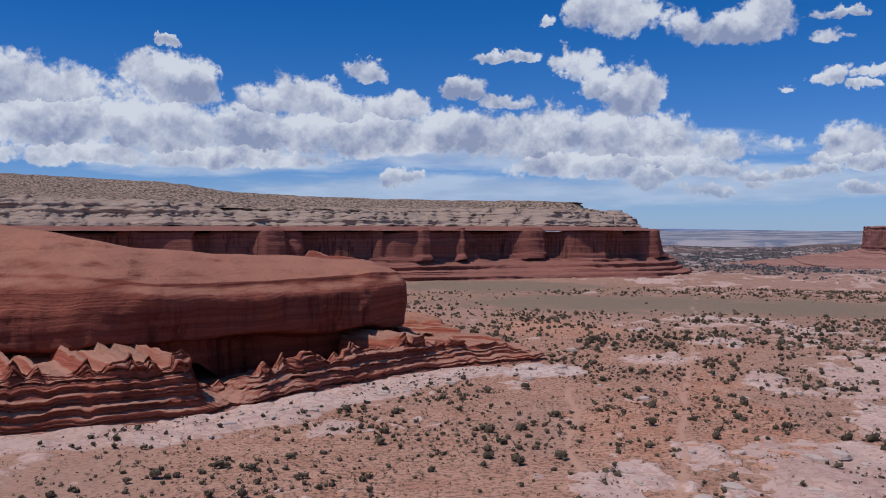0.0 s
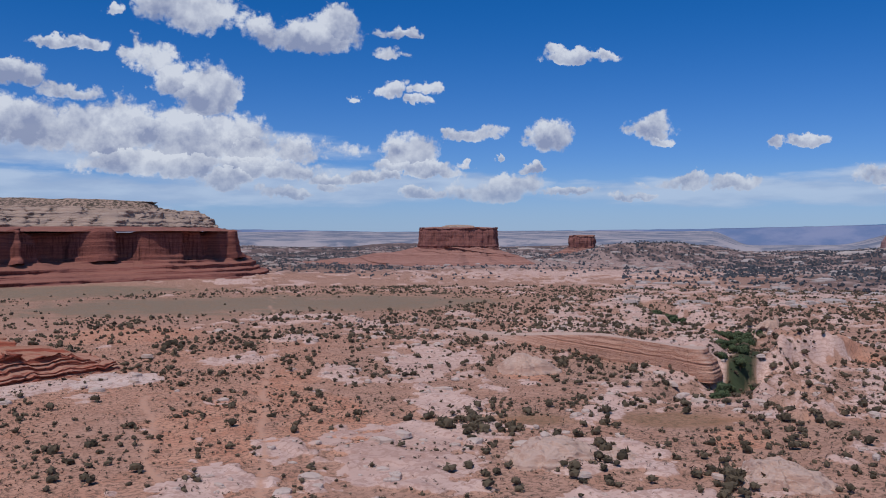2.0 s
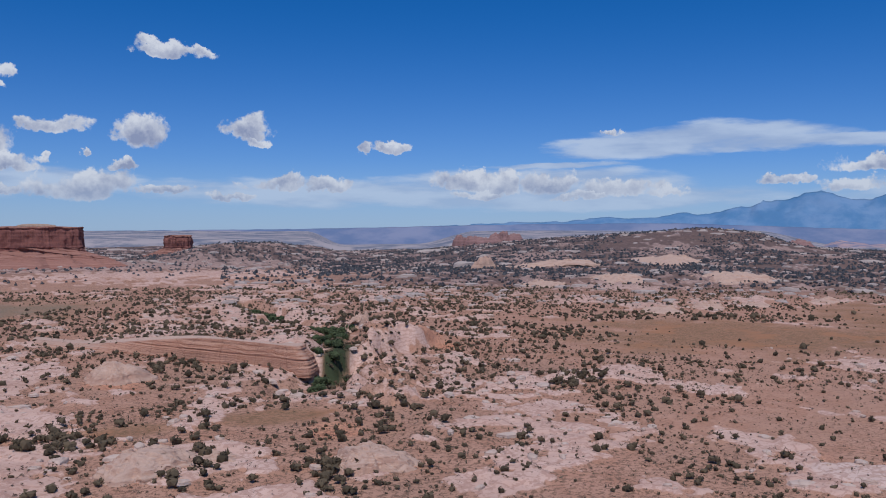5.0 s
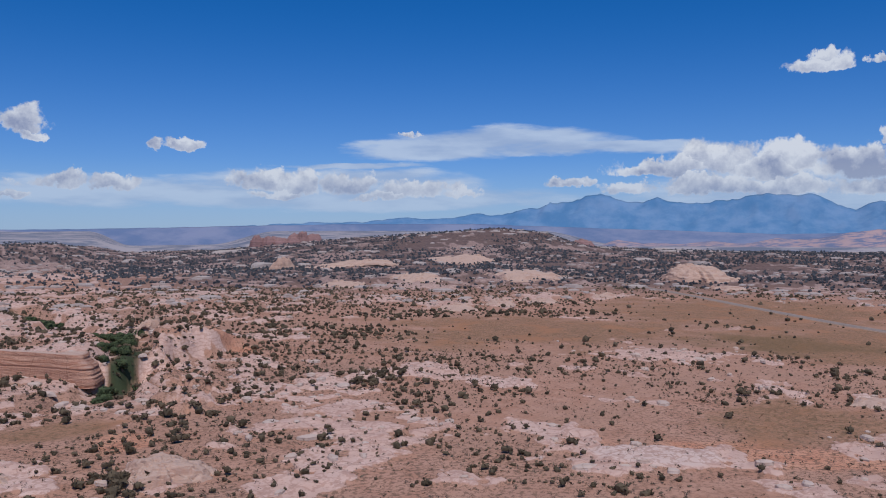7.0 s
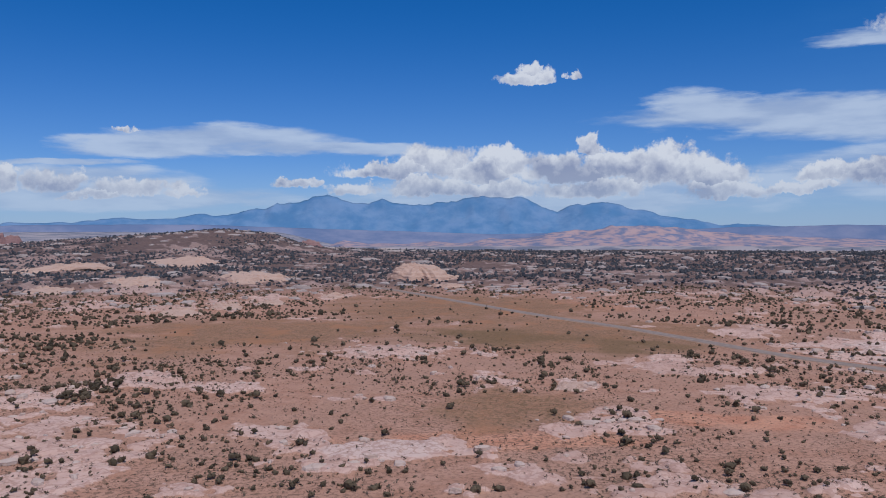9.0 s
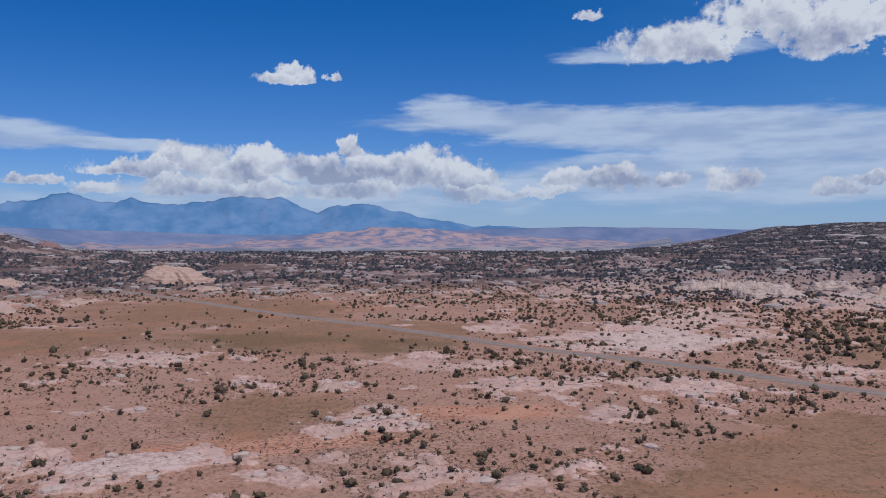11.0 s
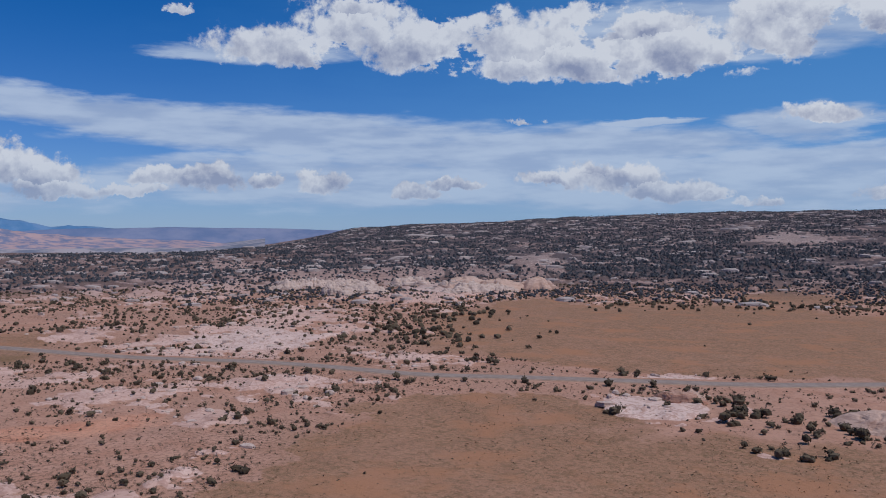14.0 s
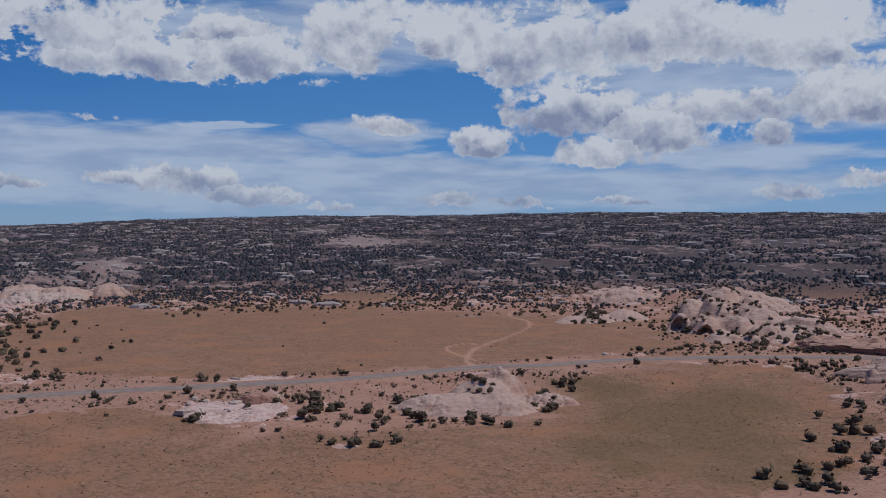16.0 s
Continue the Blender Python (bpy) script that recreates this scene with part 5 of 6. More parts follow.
def rock_dome(b, d, half, top, seed, mat, label, squash=1.0, name="slickrock_dome", steep=2.3, hollows=(), broken=0.10):
    """A rounded swell of bedded slickrock, sunk into the ground."""
    n, rows = (96, 40) if half / d > 0.035 else (72, 26) if half / d > 0.016 else (52, 18)
    a = np.linspace(0, 2 * math.pi, n, endpoint=False)
    k = np.linspace(0, 1, rows)[:, None]
    rad = 1.15 * (1 - k ** 1.3)
    zz = top * np.clip(1 - (rad / 1.15) ** steep, 0, 1)
    wide = half * (1 + 0.9 * (fbm(2 * np.cos(a) + 5, 2 * np.sin(a) + 5, 1.0, 4, seed, 0.6) - 0.5))[None]
    deep = wide * squash
    ca, sa = math.cos(radians(b)), math.sin(radians(b))
    cx, cy = spot(b, d)
    ground = float(land(np.array([cx]), np.array([cy]), False)[0])
    lx, ly = wide * rad * np.cos(a)[None], deep * rad * np.sin(a)[None]
    turn = 6.283 * fbm(seed, seed * 0.37, 1.0, 1, 9)
    lx, ly = lx + 0.35 * half * (k ** 1.5) * math.cos(turn), ly + 0.35 * half * (k ** 1.5) * math.sin(turn)
    x, y = lx * ca + ly * sa, -lx * sa + ly * ca
    z = zz + 0 * x
    f = half * 0.10
    beds = 0.6 * (grain2(z * 0 + seed, z / max(0.10 * top, 0.4) + 0.4 * fbm(x + cx, y + cy, half, 2, seed), seed) - 0.5)
    lump = 2 * (fbm3(x + cx, y + cy, z, half * 0.8, 4, seed + 1) - 0.5)
    r = np.hypot(x, y) + 1e-6
    push = f * (beds * np.clip(rad, 0, 1) + lump)
    crack = np.abs(fbm(x + cx, y + cy, half * 0.7, 3, seed + 2) - 0.5)
    z = z + f * 1.1 * lump - f * 0.6 * (1 - ramp(crack, 0.0, 0.03)) * (k > 0.1)
    x, y = x + x / r * push, y + y / r * push
    shelf = max(0.13 * top, 0.5)
    blocks = ramp(fbm(x + cx, y + cy, half * 0.45, 3, seed + 8), 0.46, 0.52) + ramp(fbm(x + cx, y + cy, half * 0.3, 3, seed + 9), 0.52, 0.57)
    z = z + broken * top * (blocks - 0.9) * (1 - ramp(k, 0.9, 1.0))
    q = z / shelf + 1.2 * fbm(x + cx, y + cy, half * 0.9, 2, seed + 6)
    z = z + shelf * 0.35 * (ramp(q - np.floor(q), 0.55, 0.95) - (q - np.floor(q))) * (1 - ramp(k, 0.85, 1.0))
    z = z - 1.2 * (1 - ramp(k, 0, 0.12)) - 0.2
    # weathered hollows: metres right of and in front of the middle, height, radius
    for hx, hy, hz, hr in hollows:
        mx, my = hx * ca - hy * sa, -hx * sa - hy * ca
        near = np.sqrt((x - mx) ** 2 + (y - my) ** 2 + (z - hz) ** 2) / hr
        sink = 1.1 * hr * np.sqrt(np.clip(1 - near ** 2, 0, 1))
        x, y = x + sink * sa, y + sink * ca
    # it follows the lie of the land, so that its skirt stays sunk
    z = z + land((x + cx).ravel(), (y + cy).ravel(), False).reshape(z.shape) - ground
    mesh = set_mesh(name, np.stack([x, y, z], -1).reshape(-1, 3), grid_quads(rows, n, True))
    mesh.materials.append(mat)
    ob = new(name, mesh)
    ob.location = (cx, cy, ground - 0.4)
    return tagged(ob, label, "rock dome", "slickrock domes")


OUTCROP_SPOTS = []


def outcrop(name, label, lobes, seed, mat, cell, hollows=(), stepped=0.2, shrubs=0):
    """A mass of slickrock grown together from rounded lobes (bearing, distance, half width, half depth, height), with creases between them."""
    b0, d0 = np.mean([q[0] for q in lobes]), np.mean([q[1] for q in lobes])
    cx, cy = spot(b0, d0)
    ca, sa = math.cos(radians(b0)), math.sin(radians(b0))
    local = []
    for b, d, w, h, top in lobes:
        px, py = spot(b, d)
        ex, ey = px - cx, py - cy
        local.append((ex * ca - ey * sa, ex * sa + ey * ca, w, h, top))
    lo = [min(q[i] - 1.35 * q[2 + i] for q in local) for i in (0, 1)]
    hi = [max(q[i] + 1.35 * q[2 + i] for q in local) for i in (0, 1)]
    u, v = np.meshgrid(np.arange(lo[0], hi[0], cell), np.arange(lo[1], hi[1], cell * 1.25))
    size = np.mean([q[2] for q in local])
    wu = u + 0.32 * size * (fbm(u, v, size * 0.9, 4, seed) - 0.5) * 2
    wv = v + 0.32 * size * (fbm(u, v, size * 0.9, 4, seed + 1) - 0.5) * 2
    z = np.full(u.shape, -1.6)
    for px, py, w, h, top in local:
        r = np.sqrt(((wu - px) / w) ** 2 + ((wv - py) / h) ** 2)
        swell = top * (1 - r ** 1.9)
        z = np.where(swell > -1.6, np.log(np.exp(1.3 * np.clip(swell, -1.6, 30)) + np.exp(1.3 * z)) / 1.3, z)
    bare = ramp(z, -0.6, 0.8)
    # beds: thin shelves that follow the height, and joints across them
    shelf = max(0.12 * max(q[4] for q in local), 0.55)
    q = z / shelf + 1.6 * fbm(u, v, size * 1.2, 3, seed + 2)
    z = z + bare * shelf * stepped * (ramp(q - np.floor(q), 0.6, 0.92) - (q - np.floor(q)))
    for k, wide in ((3, 0.045), (4, 0.035)):
        joint = np.abs(fbm(u * (1.0 if k == 3 else 0.45), v * (0.45 if k == 3 else 1.0), size * 0.55, 3, seed + k) - 0.5)
        z = z - bare * min(shelf, 0.8) * 0.7 * (1 - ramp(joint, 0.0, wide))
    z = z + bare * shelf * 0.7 * (fbm(u, v, size * 0.3, 3, seed + 6) - 0.5)
    x, y = u * ca + v * sa, -u * sa + v * ca
    ground = land((x + cx).ravel(), (y + cy).ravel(), False).reshape(z.shape)
    base = float(ground.mean())
    z = z + ground
    for b, d, hz, hr in hollows:
        px, py = spot(b, d)
        near = np.sqrt((x + cx - px) ** 2 + (y + cy - py) ** 2 + (1.3 * (z - hz)) ** 2) / hr
        sink = 1.5 * hr * np.sqrt(np.clip(1 - near ** 2, 0, 1))
        x, y = x + sink * sa, y + sink * ca
    if shrubs:
        cleft = fbm(u, v, size * 0.9, 3, seed + 9) > 0.54
        pick = np.random.default_rng(seed).permutation(np.where(((bare > 0.2) & cleft).ravel())[0])[:shrubs]
        OUTCROP_SPOTS.append(np.stack([x.ravel()[pick] + cx, y.ravel()[pick] + cy, z.ravel()[pick] - 0.1], 1))
    mesh = set_mesh(name, np.stack([x, y, z - base], -1).reshape(-1, 3), grid_quads(*z.shape))
    mesh.materials.append(mat)
    ob = new(name, mesh)
    ob.location = (cx, cy, base)
    return tagged(ob, label, "rock outcrop")


outcrop("slickrock_outcrop", "smooth pale pink slickrock hump with creases, ringed by shrubs", [(158.6, 216, 13, 11, 3.6), (161.6, 217, 11, 9, 3.8), (161.0, 229, 11, 9, 5.4), (162.0, 236, 6.5, 8, 7.2), (165.2, 226, 7.5, 5, 2.8), (156.4, 218, 6, 6, 1.8)], 811, M_SLICK, 0.42, shrubs=14)
outcrop("slickrock_outcrop", "pale rounded slickrock mass with dark hollows above the road", [(176.2, 500, 16, 26, 12.5), (177.9, 480, 12, 18, 8), (174.4, 450, 11, 22, 11.5), (175.8, 440, 12, 18, 11), (173.8, 408, 9, 13, 8.0), (175.4, 400, 9, 14, 7.5), (177.2, 402, 10, 14, 6), (176.4, 374, 9, 10, 4.0), (178.6, 420, 12, 16, 6),
                               (179.6, 390, 12, 12, 4.0), (181.4, 408, 13, 13, 4.2), (182.6, 384, 13, 10, 3.0), (178.2, 376, 8, 7, 3.0)], 831, M_SLICK, 0.9,
        ((173.3, 397, 5.0, 6.5), (172.9, 390, 2.0, 4.5), (175.3, 384, 2.5, 6.0)), 0.55, 230)
outcrop("slickrock_outcrop", "low broken slickrock mound with shrubs in its clefts", [(168.0, 450, 13, 18, 4.0), (170.2, 462, 12, 18, 5.0), (166.6, 440, 8, 12, 2.5)], 851, M_SLICK, 1.0, (), 0.5, 90)


for i, (b, d, half, top) in enumerate(DOMES_SOUTH + DOMES_EAST + DOMES_NORTH):
    big = half > 14
    rock_dome(b, d, half, top, 200 + i, M_SLICK, "broad pale pink slickrock swell with weathered beds" if big else "low rounded pale slickrock dome among shrubs", 1.3 if big else 1.0, broken=0.12 if d < 250 else 0.10)
shelves = np.random.default_rng(91)
for i in range(20):
    rock_dome(shelves.uniform(117.5, 135), shelves.uniform(600, 700), shelves.uniform(6, 15), shelves.uniform(2.6, 6.2), 700 + i, M_PALE, "broken ledge of pale slickrock on a low ridge", shelves.uniform(0.6, 1.3), "rock_ledge", 4, (), 0.3)
rock_dome(145.6, 228, 6.0, 2.9, 321, M_LOAF, "long reddish loaf-shaped boulder on a pale slab", 0.55, "loaf_boulder", 4.5, (), 0.05)


rock_dome(57.5, 935, 11, 13, 331, M_SLICK, "steep pale rock knob with a shaded side", 0.8, "rock_tower")
rock_dome(61.5, 950, 62, 4, 332, M_SLICK, "long low pale slickrock rise", 0.3)
for i, (b, half, top) in enumerate(((55.9, 14, 15), (56.6, 17, 11), (57.4, 22, 8), (58.3, 18, 13), (58.9, 15, 16), (59.5, 18, 10))):
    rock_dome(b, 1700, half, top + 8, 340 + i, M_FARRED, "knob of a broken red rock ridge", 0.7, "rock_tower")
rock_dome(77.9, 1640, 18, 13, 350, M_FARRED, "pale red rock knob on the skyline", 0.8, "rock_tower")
rock_dome(49.0, 352, 6, 6.0, 364, M_SLICK, "pale boulder over the canyon with a dark hollow", 0.9, "rock_outcrop", 3.5, ((-2, 5, 2, 2.5),))
rock_dome(184.8, 362, 30, 4.2, 361, M_LOAF, "low dark-faced rock cut beside the road", 0.4, "rock_outcrop", 9)
rock_dome(187.2, 292, 16, 5.0, 362, M_SLICK, "broken pale rock mass above a brushy gully", 1.2, "rock_outcrop", 4, (), 0.3)
rock_dome(188.2, 238, 9, 4.0, 363, M_SLICK, "rounded pale rock at the gully's edge", 1.2, "rock_outcrop", 3, (), 0.25)

# ---------------------------------------------------------------- plants
rng = np.random.default_rng(12)


def ico(level=1):
    bm = bmesh.new()
    bmesh.ops.create_icosphere(bm, subdivisions=level, radius=1.0)
    v = np.array([q.co[:] for q in bm.verts])
    f = np.array([[q.index for q in p.verts] for p in bm.faces])
    bm.free()
    return v, f


ICO1 = ico(1)


def crown_shape(r, lobes, leaves, base, flat=0.85, leaf=0.2):
    """Verts and triangles of a ragged crown about 1 wide: a few lumpy hearts wrapped in loose sprigs."""
    sv, sf = ICO1
    verts, tris, at = [], [], 0
    centres = []
    for i in range(lobes):
        a = r.uniform(0, 2 * math.pi)
        q = r.uniform(0.10, 0.27) if i else 0.0
        size = r.uniform(0.19, 0.27) if i else 0.32
        c = np.array([q * math.cos(a), q * math.sin(a), base + r.uniform(0.14, 0.46) * flat])
        centres.append((c, size))
        v = sv * size * (1 + 0.5 * (r.random((len(sv), 1)) - 0.5)) * np.array([1, 1, flat])
        verts.append(v + c)
        tris.append(sf + at)
        at += len(v)
    for i in range(leaves):
        c, size = centres[r.integers(len(centres))]
        way = r.normal(size=3)
        way /= np.linalg.norm(way)
        p = c + way * size * r.uniform(0.85, 1.2) * np.array([1, 1, flat])
        p[2] = max(p[2], 0.04)
        e = r.normal(size=(3, 3)) * leaf * 0.5
        verts.append(p + e + way * leaf * 0.3)
        tris.append(np.array([[0, 1, 2]]) + at)
        at += 3
    return np.vstack(verts), np.vstack(tris)


def trunk_shape(height, radius, seed):
    """A short twisted trunk that forks into three limbs."""
    r = np.random.default_rng(seed)
    verts, quads = [], []
    at = 0
    for limb in range(4):
        lean = np.array([r.uniform(-0.3, 0.3), r.uniform(-0.3, 0.3)]) * (0.4 if limb == 0 else 1.6)
        start = np.zeros(3) if limb == 0 else np.array([0, 0, height * 0.25])
        for j in range(5):
            t = j / 4
            c = start + np.array([lean[0] * t * height * 0.6, lean[1] * t * height * 0.6, t * height * (0.7 if limb == 0 else 0.6)])
            rad = radius * (1 - 0.75 * t) * (1 if limb == 0 else 0.6)
            a = np.linspace(0, 2 * math.pi, 6, endpoint=False)
            verts.append(np.stack([c[0] + rad * np.cos(a), c[1] + rad * np.sin(a), c[2] + 0 * a - (0.15 if limb == 0 and j == 0 else 0)], 1))
            if j < 4:
                for q in range(6):
                    quads.append([at + q, at + (q + 1) % 6, at + 6 + (q + 1) % 6, at + 6 + q])
            at += 6
    return np.vstack(verts), np.array(quads)


def juniper_kind(seed, wide, tall, mat, name, label, group, lobes=7, leaves=150, leaf=0.16, base=0.12):
    r = np.random.default_rng(seed)
    ob = thing(name, label, "shrub" if tall < 3.2 else "tree", group, (0, 0, -500))
    v, f = crown_shape(r, lobes, leaves, base, 0.9, leaf)
    part_mesh("crown", set_mesh("crown", v * np.array([wide, wide, tall / 0.85]), f, False), mat, ob)
    v, f = trunk_shape(tall * 0.6, 0.05 * wide + 0.03, seed)
    part_mesh("trunk", set_mesh("trunk", v, f), M_BARK, ob)
    return ob


def spread(count, lo, hi, b0, b1, r):
    """Places spread evenly over a ring sector."""
    d = np.sqrt(r.uniform(lo ** 2, hi ** 2, count))
    b = np.radians(r.uniform(b0, b1, count))
    return d * np.sin(b), d * np.cos(b)


CLIFF_EDGE = np.array([(-300, 190), (-210, 158), (-140, 163), (-95, 180), (-74, 190), (-51, 207), (-29, 240), (-9, 263), (31, 287), (38, 296), (20, 330), (-30, 380), (-80, 440), (-300, 500)], float)


def growing(x, y, r, dens):
    """Keeps the places where shrubs would grow; returns them with their height."""
    z, rock, grass, meadow, red, scrub, wood, track, floor, white = land(x, y)
    d = np.hypot(x, y)
    clump = fbm(x, y, 22, 3, 77)
    keep = dens * (1 - 0.985 * grass) * (1 - 0.85 * meadow) * (1 - 0.6 * rock) * (1 - 0.9 * white) * (0.25 + 1.5 * ramp(clump, 0.38, 0.66))
    keep = keep * (1 - track) * (near_line(x, y, LINES["road"], 20) > 7)
    keep = keep * ~inside(x, y, CLIFF_EDGE)
    keep = np.where(inside(x, y, FIELD_NEAR) | inside(x, y, FIELD_FAR), 0.003 * dens, keep)
    ok = r.random(len(x)) < keep
    return x[ok], y[ok], z[ok]


# bearing, distance, spread across, spread along, how many
CLUSTERS_A = [(29.8, 194, 9, 11, 34), (38.4, 193, 5, 15, 14), (38.8, 160, 4, 11, 10), (47.3, 156, 6, 10, 24), (51.1, 211, 8, 12, 12), (62.8, 252, 9, 8, 10),
              (37.3, 293, 17, 15, 24), (49.2, 356, 12, 37, 16), (63.9, 261, 9, 9, 12), (78.1, 295, 12, 8, 10)]
CLUSTERS_B = [(175, 410, 20, 22, 24), (177.5, 480, 26, 40, 30), (181, 380, 18, 12, 16), (134, 640, 30, 20, 20), (123, 640, 40, 25, 24), (128.9, 376, 28, 72, 70), (131.4, 467, 23, 31, 30), (132.3, 288, 5, 7, 7), (149.0, 214, 3, 7, 12), (141.3, 210, 2, 2, 5), (152.0, 210, 12, 13, 16), (147.0, 232, 14, 6, 10), (157.5, 226, 14, 7, 12), (164.5, 219, 8, 4, 8), (157.1, 203, 4, 3, 9),
              (160.6, 200, 7, 3, 9), (166.3, 247, 5, 8, 8), (152.8, 179, 7, 3, 8), (183.8, 213, 5, 27, 16), (183.1, 303, 12, 15, 22), (143.5, 252, 11, 5, 10),
              (178.8, 691, 24, 60, 16), (72.2, 466, 64, 25, 30), (144, 520, 30, 40, 40), (150, 545, 45, 35, 46), (156, 530, 30, 30, 30), (50.2, 300, 7, 22, 20), (187, 330, 14, 20, 18), (182.5, 165, 6, 12, 9), (184.8, 186, 7, 14, 12)]
xs, ys, sizes = [], [], []
# open stand of junipers
for lo, hi, dens, b0, b1 in ((120, 260, 0.085, -32, 189), (260, 450, 0.10, -32, 189), (450, 700, 0.08, -32, 189)):
    n = int(dens * 0.5 * radians(b1 - b0) * (hi ** 2 - lo ** 2))
    x, y = spread(n, lo, hi, b0, b1, rng)
    b = np.degrees(np.arctan2(x, y)) % 360
    b = np.where(b > 300, b - 360, b)
    more = 0.75 + 0.95 * ramp(b, 18, 32) * (1 - ramp(b, 55, 65)) - 0.25 * ramp(b, 60, 75) * (1 - ramp(b, 100, 110)) + 0.25 * ramp(b, 104, 115) * (1 - ramp(b, 140, 150))
    x, y, z = growing(x, y, rng, more)
    xs.append(x), ys.append(y), sizes.append(np.clip(rng.lognormal(0.09, 0.46, len(x)), 0.5, 3.0))
# a few stragglers in the fields
x, y = spread(130, 130, 520, 60, 189, rng)
bare = ~(inside(x, y, FIELD_NEAR) | inside(x, y, FIELD_FAR)) | (rng.random(len(x)) < 0.25)
x, y = x[bare], y[bare]
xs.append(x), ys.append(y), sizes.append(rng.uniform(0.9, 2.0, len(x)))
for b, d, w, h, count in CLUSTERS_A + CLUSTERS_B:
    q = rng.normal(size=(count, 2)) * 0.6
    px, py = spot(b, d)
    c, s = math.cos(radians(b)), math.sin(radians(b))
    xs.append(px + q[:, 0] * w * c + q[:, 1] * h * s), ys.append(py - q[:, 0] * w * s + q[:, 1] * h * c), sizes.append(rng.uniform(1.6, 3.6, count))
xs, ys, sizes = np.concatenate(xs), np.concatenate(ys), np.concatenate(sizes)
free = ~inside(xs, ys, CLIFF_EDGE) & (near_line(xs, ys, LINES["road"], 20) > 5.5)
xs, ys, sizes = xs[free], ys[free], sizes[free]
zs = land(xs, ys, False)
order = np.argsort(np.hypot(xs, ys))
xs, ys, zs, sizes = xs[order], ys[order], zs[order], sizes[order]
bears = np.degrees(np.arctan2(xs, ys)) % 360

NEAR = 290
LABEL = "dark green juniper shrub on red sandy ground"
kinds = [juniper_kind(400 + i, 1.0, h, M_JUNIPER, "juniper_shrub", LABEL, "juniper shrubs", l, 330, 0.085) for i, (h, l) in enumerate(((0.75, 7), (0.85, 8), (0.7, 9), (1.0, 7), (0.8, 6), (0.65, 8)))]
for i in range(NEAR):
    s = sizes[i] * 1.08
    ob = copy_thing(kinds[i % len(kinds)], pose(xs[i], ys[i], zs[i] - 0.05, 0, 0, rng.uniform(0, 360)))
    ob.scale = (s, s, s * rng.uniform(0.85, 1.2))
for ob in kinds:
    for o in (*ob.children_recursive, ob):
        bpy.data.objects.remove(o)


def field(name, shapes, x, y, z, size, r, mat, label, category, tall=(0.75, 1.15)):
    """Many plants joined into one mesh."""
    pick = r.integers(0, len(shapes), len(x))
    turn = r.uniform(0, 2 * math.pi, len(x))
    high = r.uniform(*tall, len(x))
    allv, allf, at = [], [], 0
    for k, (sv, sf) in enumerate(shapes):
        sel = np.where(pick == k)[0]
        if len(sel) == 0:
            continue
        c, s = np.cos(turn[sel])[:, None], np.sin(turn[sel])[:, None]
        w = size[sel][:, None]
        vx = (sv[None, :, 0] * c - sv[None, :, 1] * s) * w + x[sel][:, None]
        vy = (sv[None, :, 0] * s + sv[None, :, 1] * c) * w + y[sel][:, None]
        vz = sv[None, :, 2] * w * high[sel][:, None] + z[sel][:, None] - 0.05
        allv.append(np.stack([vx, vy, vz], -1).reshape(-1, 3))
        allf.append((sf[None] + (at + np.arange(len(sel)) * len(sv))[:, None, None]).reshape(-1, 3))
        at += len(sel) * len(sv)
    mesh = set_mesh(name, np.vstack(allv), np.vstack(allf), False)
    mesh.materials.append(mat)
    return tagged(new(name, mesh), label, category, kind="stuff")


mid = [crown_shape(np.random.default_rng(500 + i), 2, 16, 0.03, 0.85, 0.19) for i in range(7)]
def lump_shape():
    """A low rounded heap of nine corners."""
    a = np.arange(4) * 2 * math.pi / 4
    low = np.stack([0.46 * np.cos(a), 0.46 * np.sin(a), 0 * a - 0.15], 1)
    high = np.stack([0.40 * np.cos(a + 0.78), 0.40 * np.sin(a + 0.78), 0 * a + 0.22], 1)
    tris = [t for i in range(4) for t in ((i, (i + 1) % 4, 4 + i), ((i + 1) % 4, 4 + (i + 1) % 4, 4 + i), (4 + i, 4 + (i + 1) % 4, 8))]
    return np.vstack([low, high, [(0, 0, 0.42)]]), np.array(tris)


OCTA = lump_shape()
far = []
for i in range(6):
    r = np.random.default_rng(520 + i)
    bits = (r.normal(size=(3, 1, 3)) * 0.22 + (0, 0, 0.3) + r.normal(size=(3, 3, 3)) * 0.16).reshape(-1, 3)
    far.append((np.vstack([OCTA[0] * r.uniform(0.7, 1.2, (9, 1)) + (0, 0, 0.25), bits]), np.vstack([OCTA[1], np.arange(9).reshape(-1, 3) + 9])))
specks = [(np.array([(0.5, 0, 0.1), (-0.1, 0.48, 0.1), (-0.5, -0.05, 0.1), (0.05, -0.5, 0.1), (0.2, 0.12, 0.6), (-0.22, -0.1, 0.62)]) * np.random.default_rng(560 + i).uniform(0.8, 1.2, (6, 1)), np.array([(0, 1, 4), (1, 5, 4), (1, 2, 5), (2, 3, 5), (3, 4, 5), (3, 0, 4)])) for i in range(5)]
dist = np.hypot(xs, ys)
a = (np.arange(len(xs)) >= NEAR) & (dist < 330)
field("juniper_scrub", mid, xs[a], ys[a], zs[a], sizes[a] * 1.1, rng, M_JUNIPER, "scattered dark juniper and blackbrush shrubs", "shrubs")
p = np.vstack(OUTCROP_SPOTS)
field("juniper_scrub", mid, p[:, 0], p[:, 1], p[:, 2], rng.uniform(1.4, 3.4, len(p)), rng, M_JUNIPER, "junipers rooted in the clefts of the rock", "shrubs")
a = (dist >= 330) & (dist < 540)
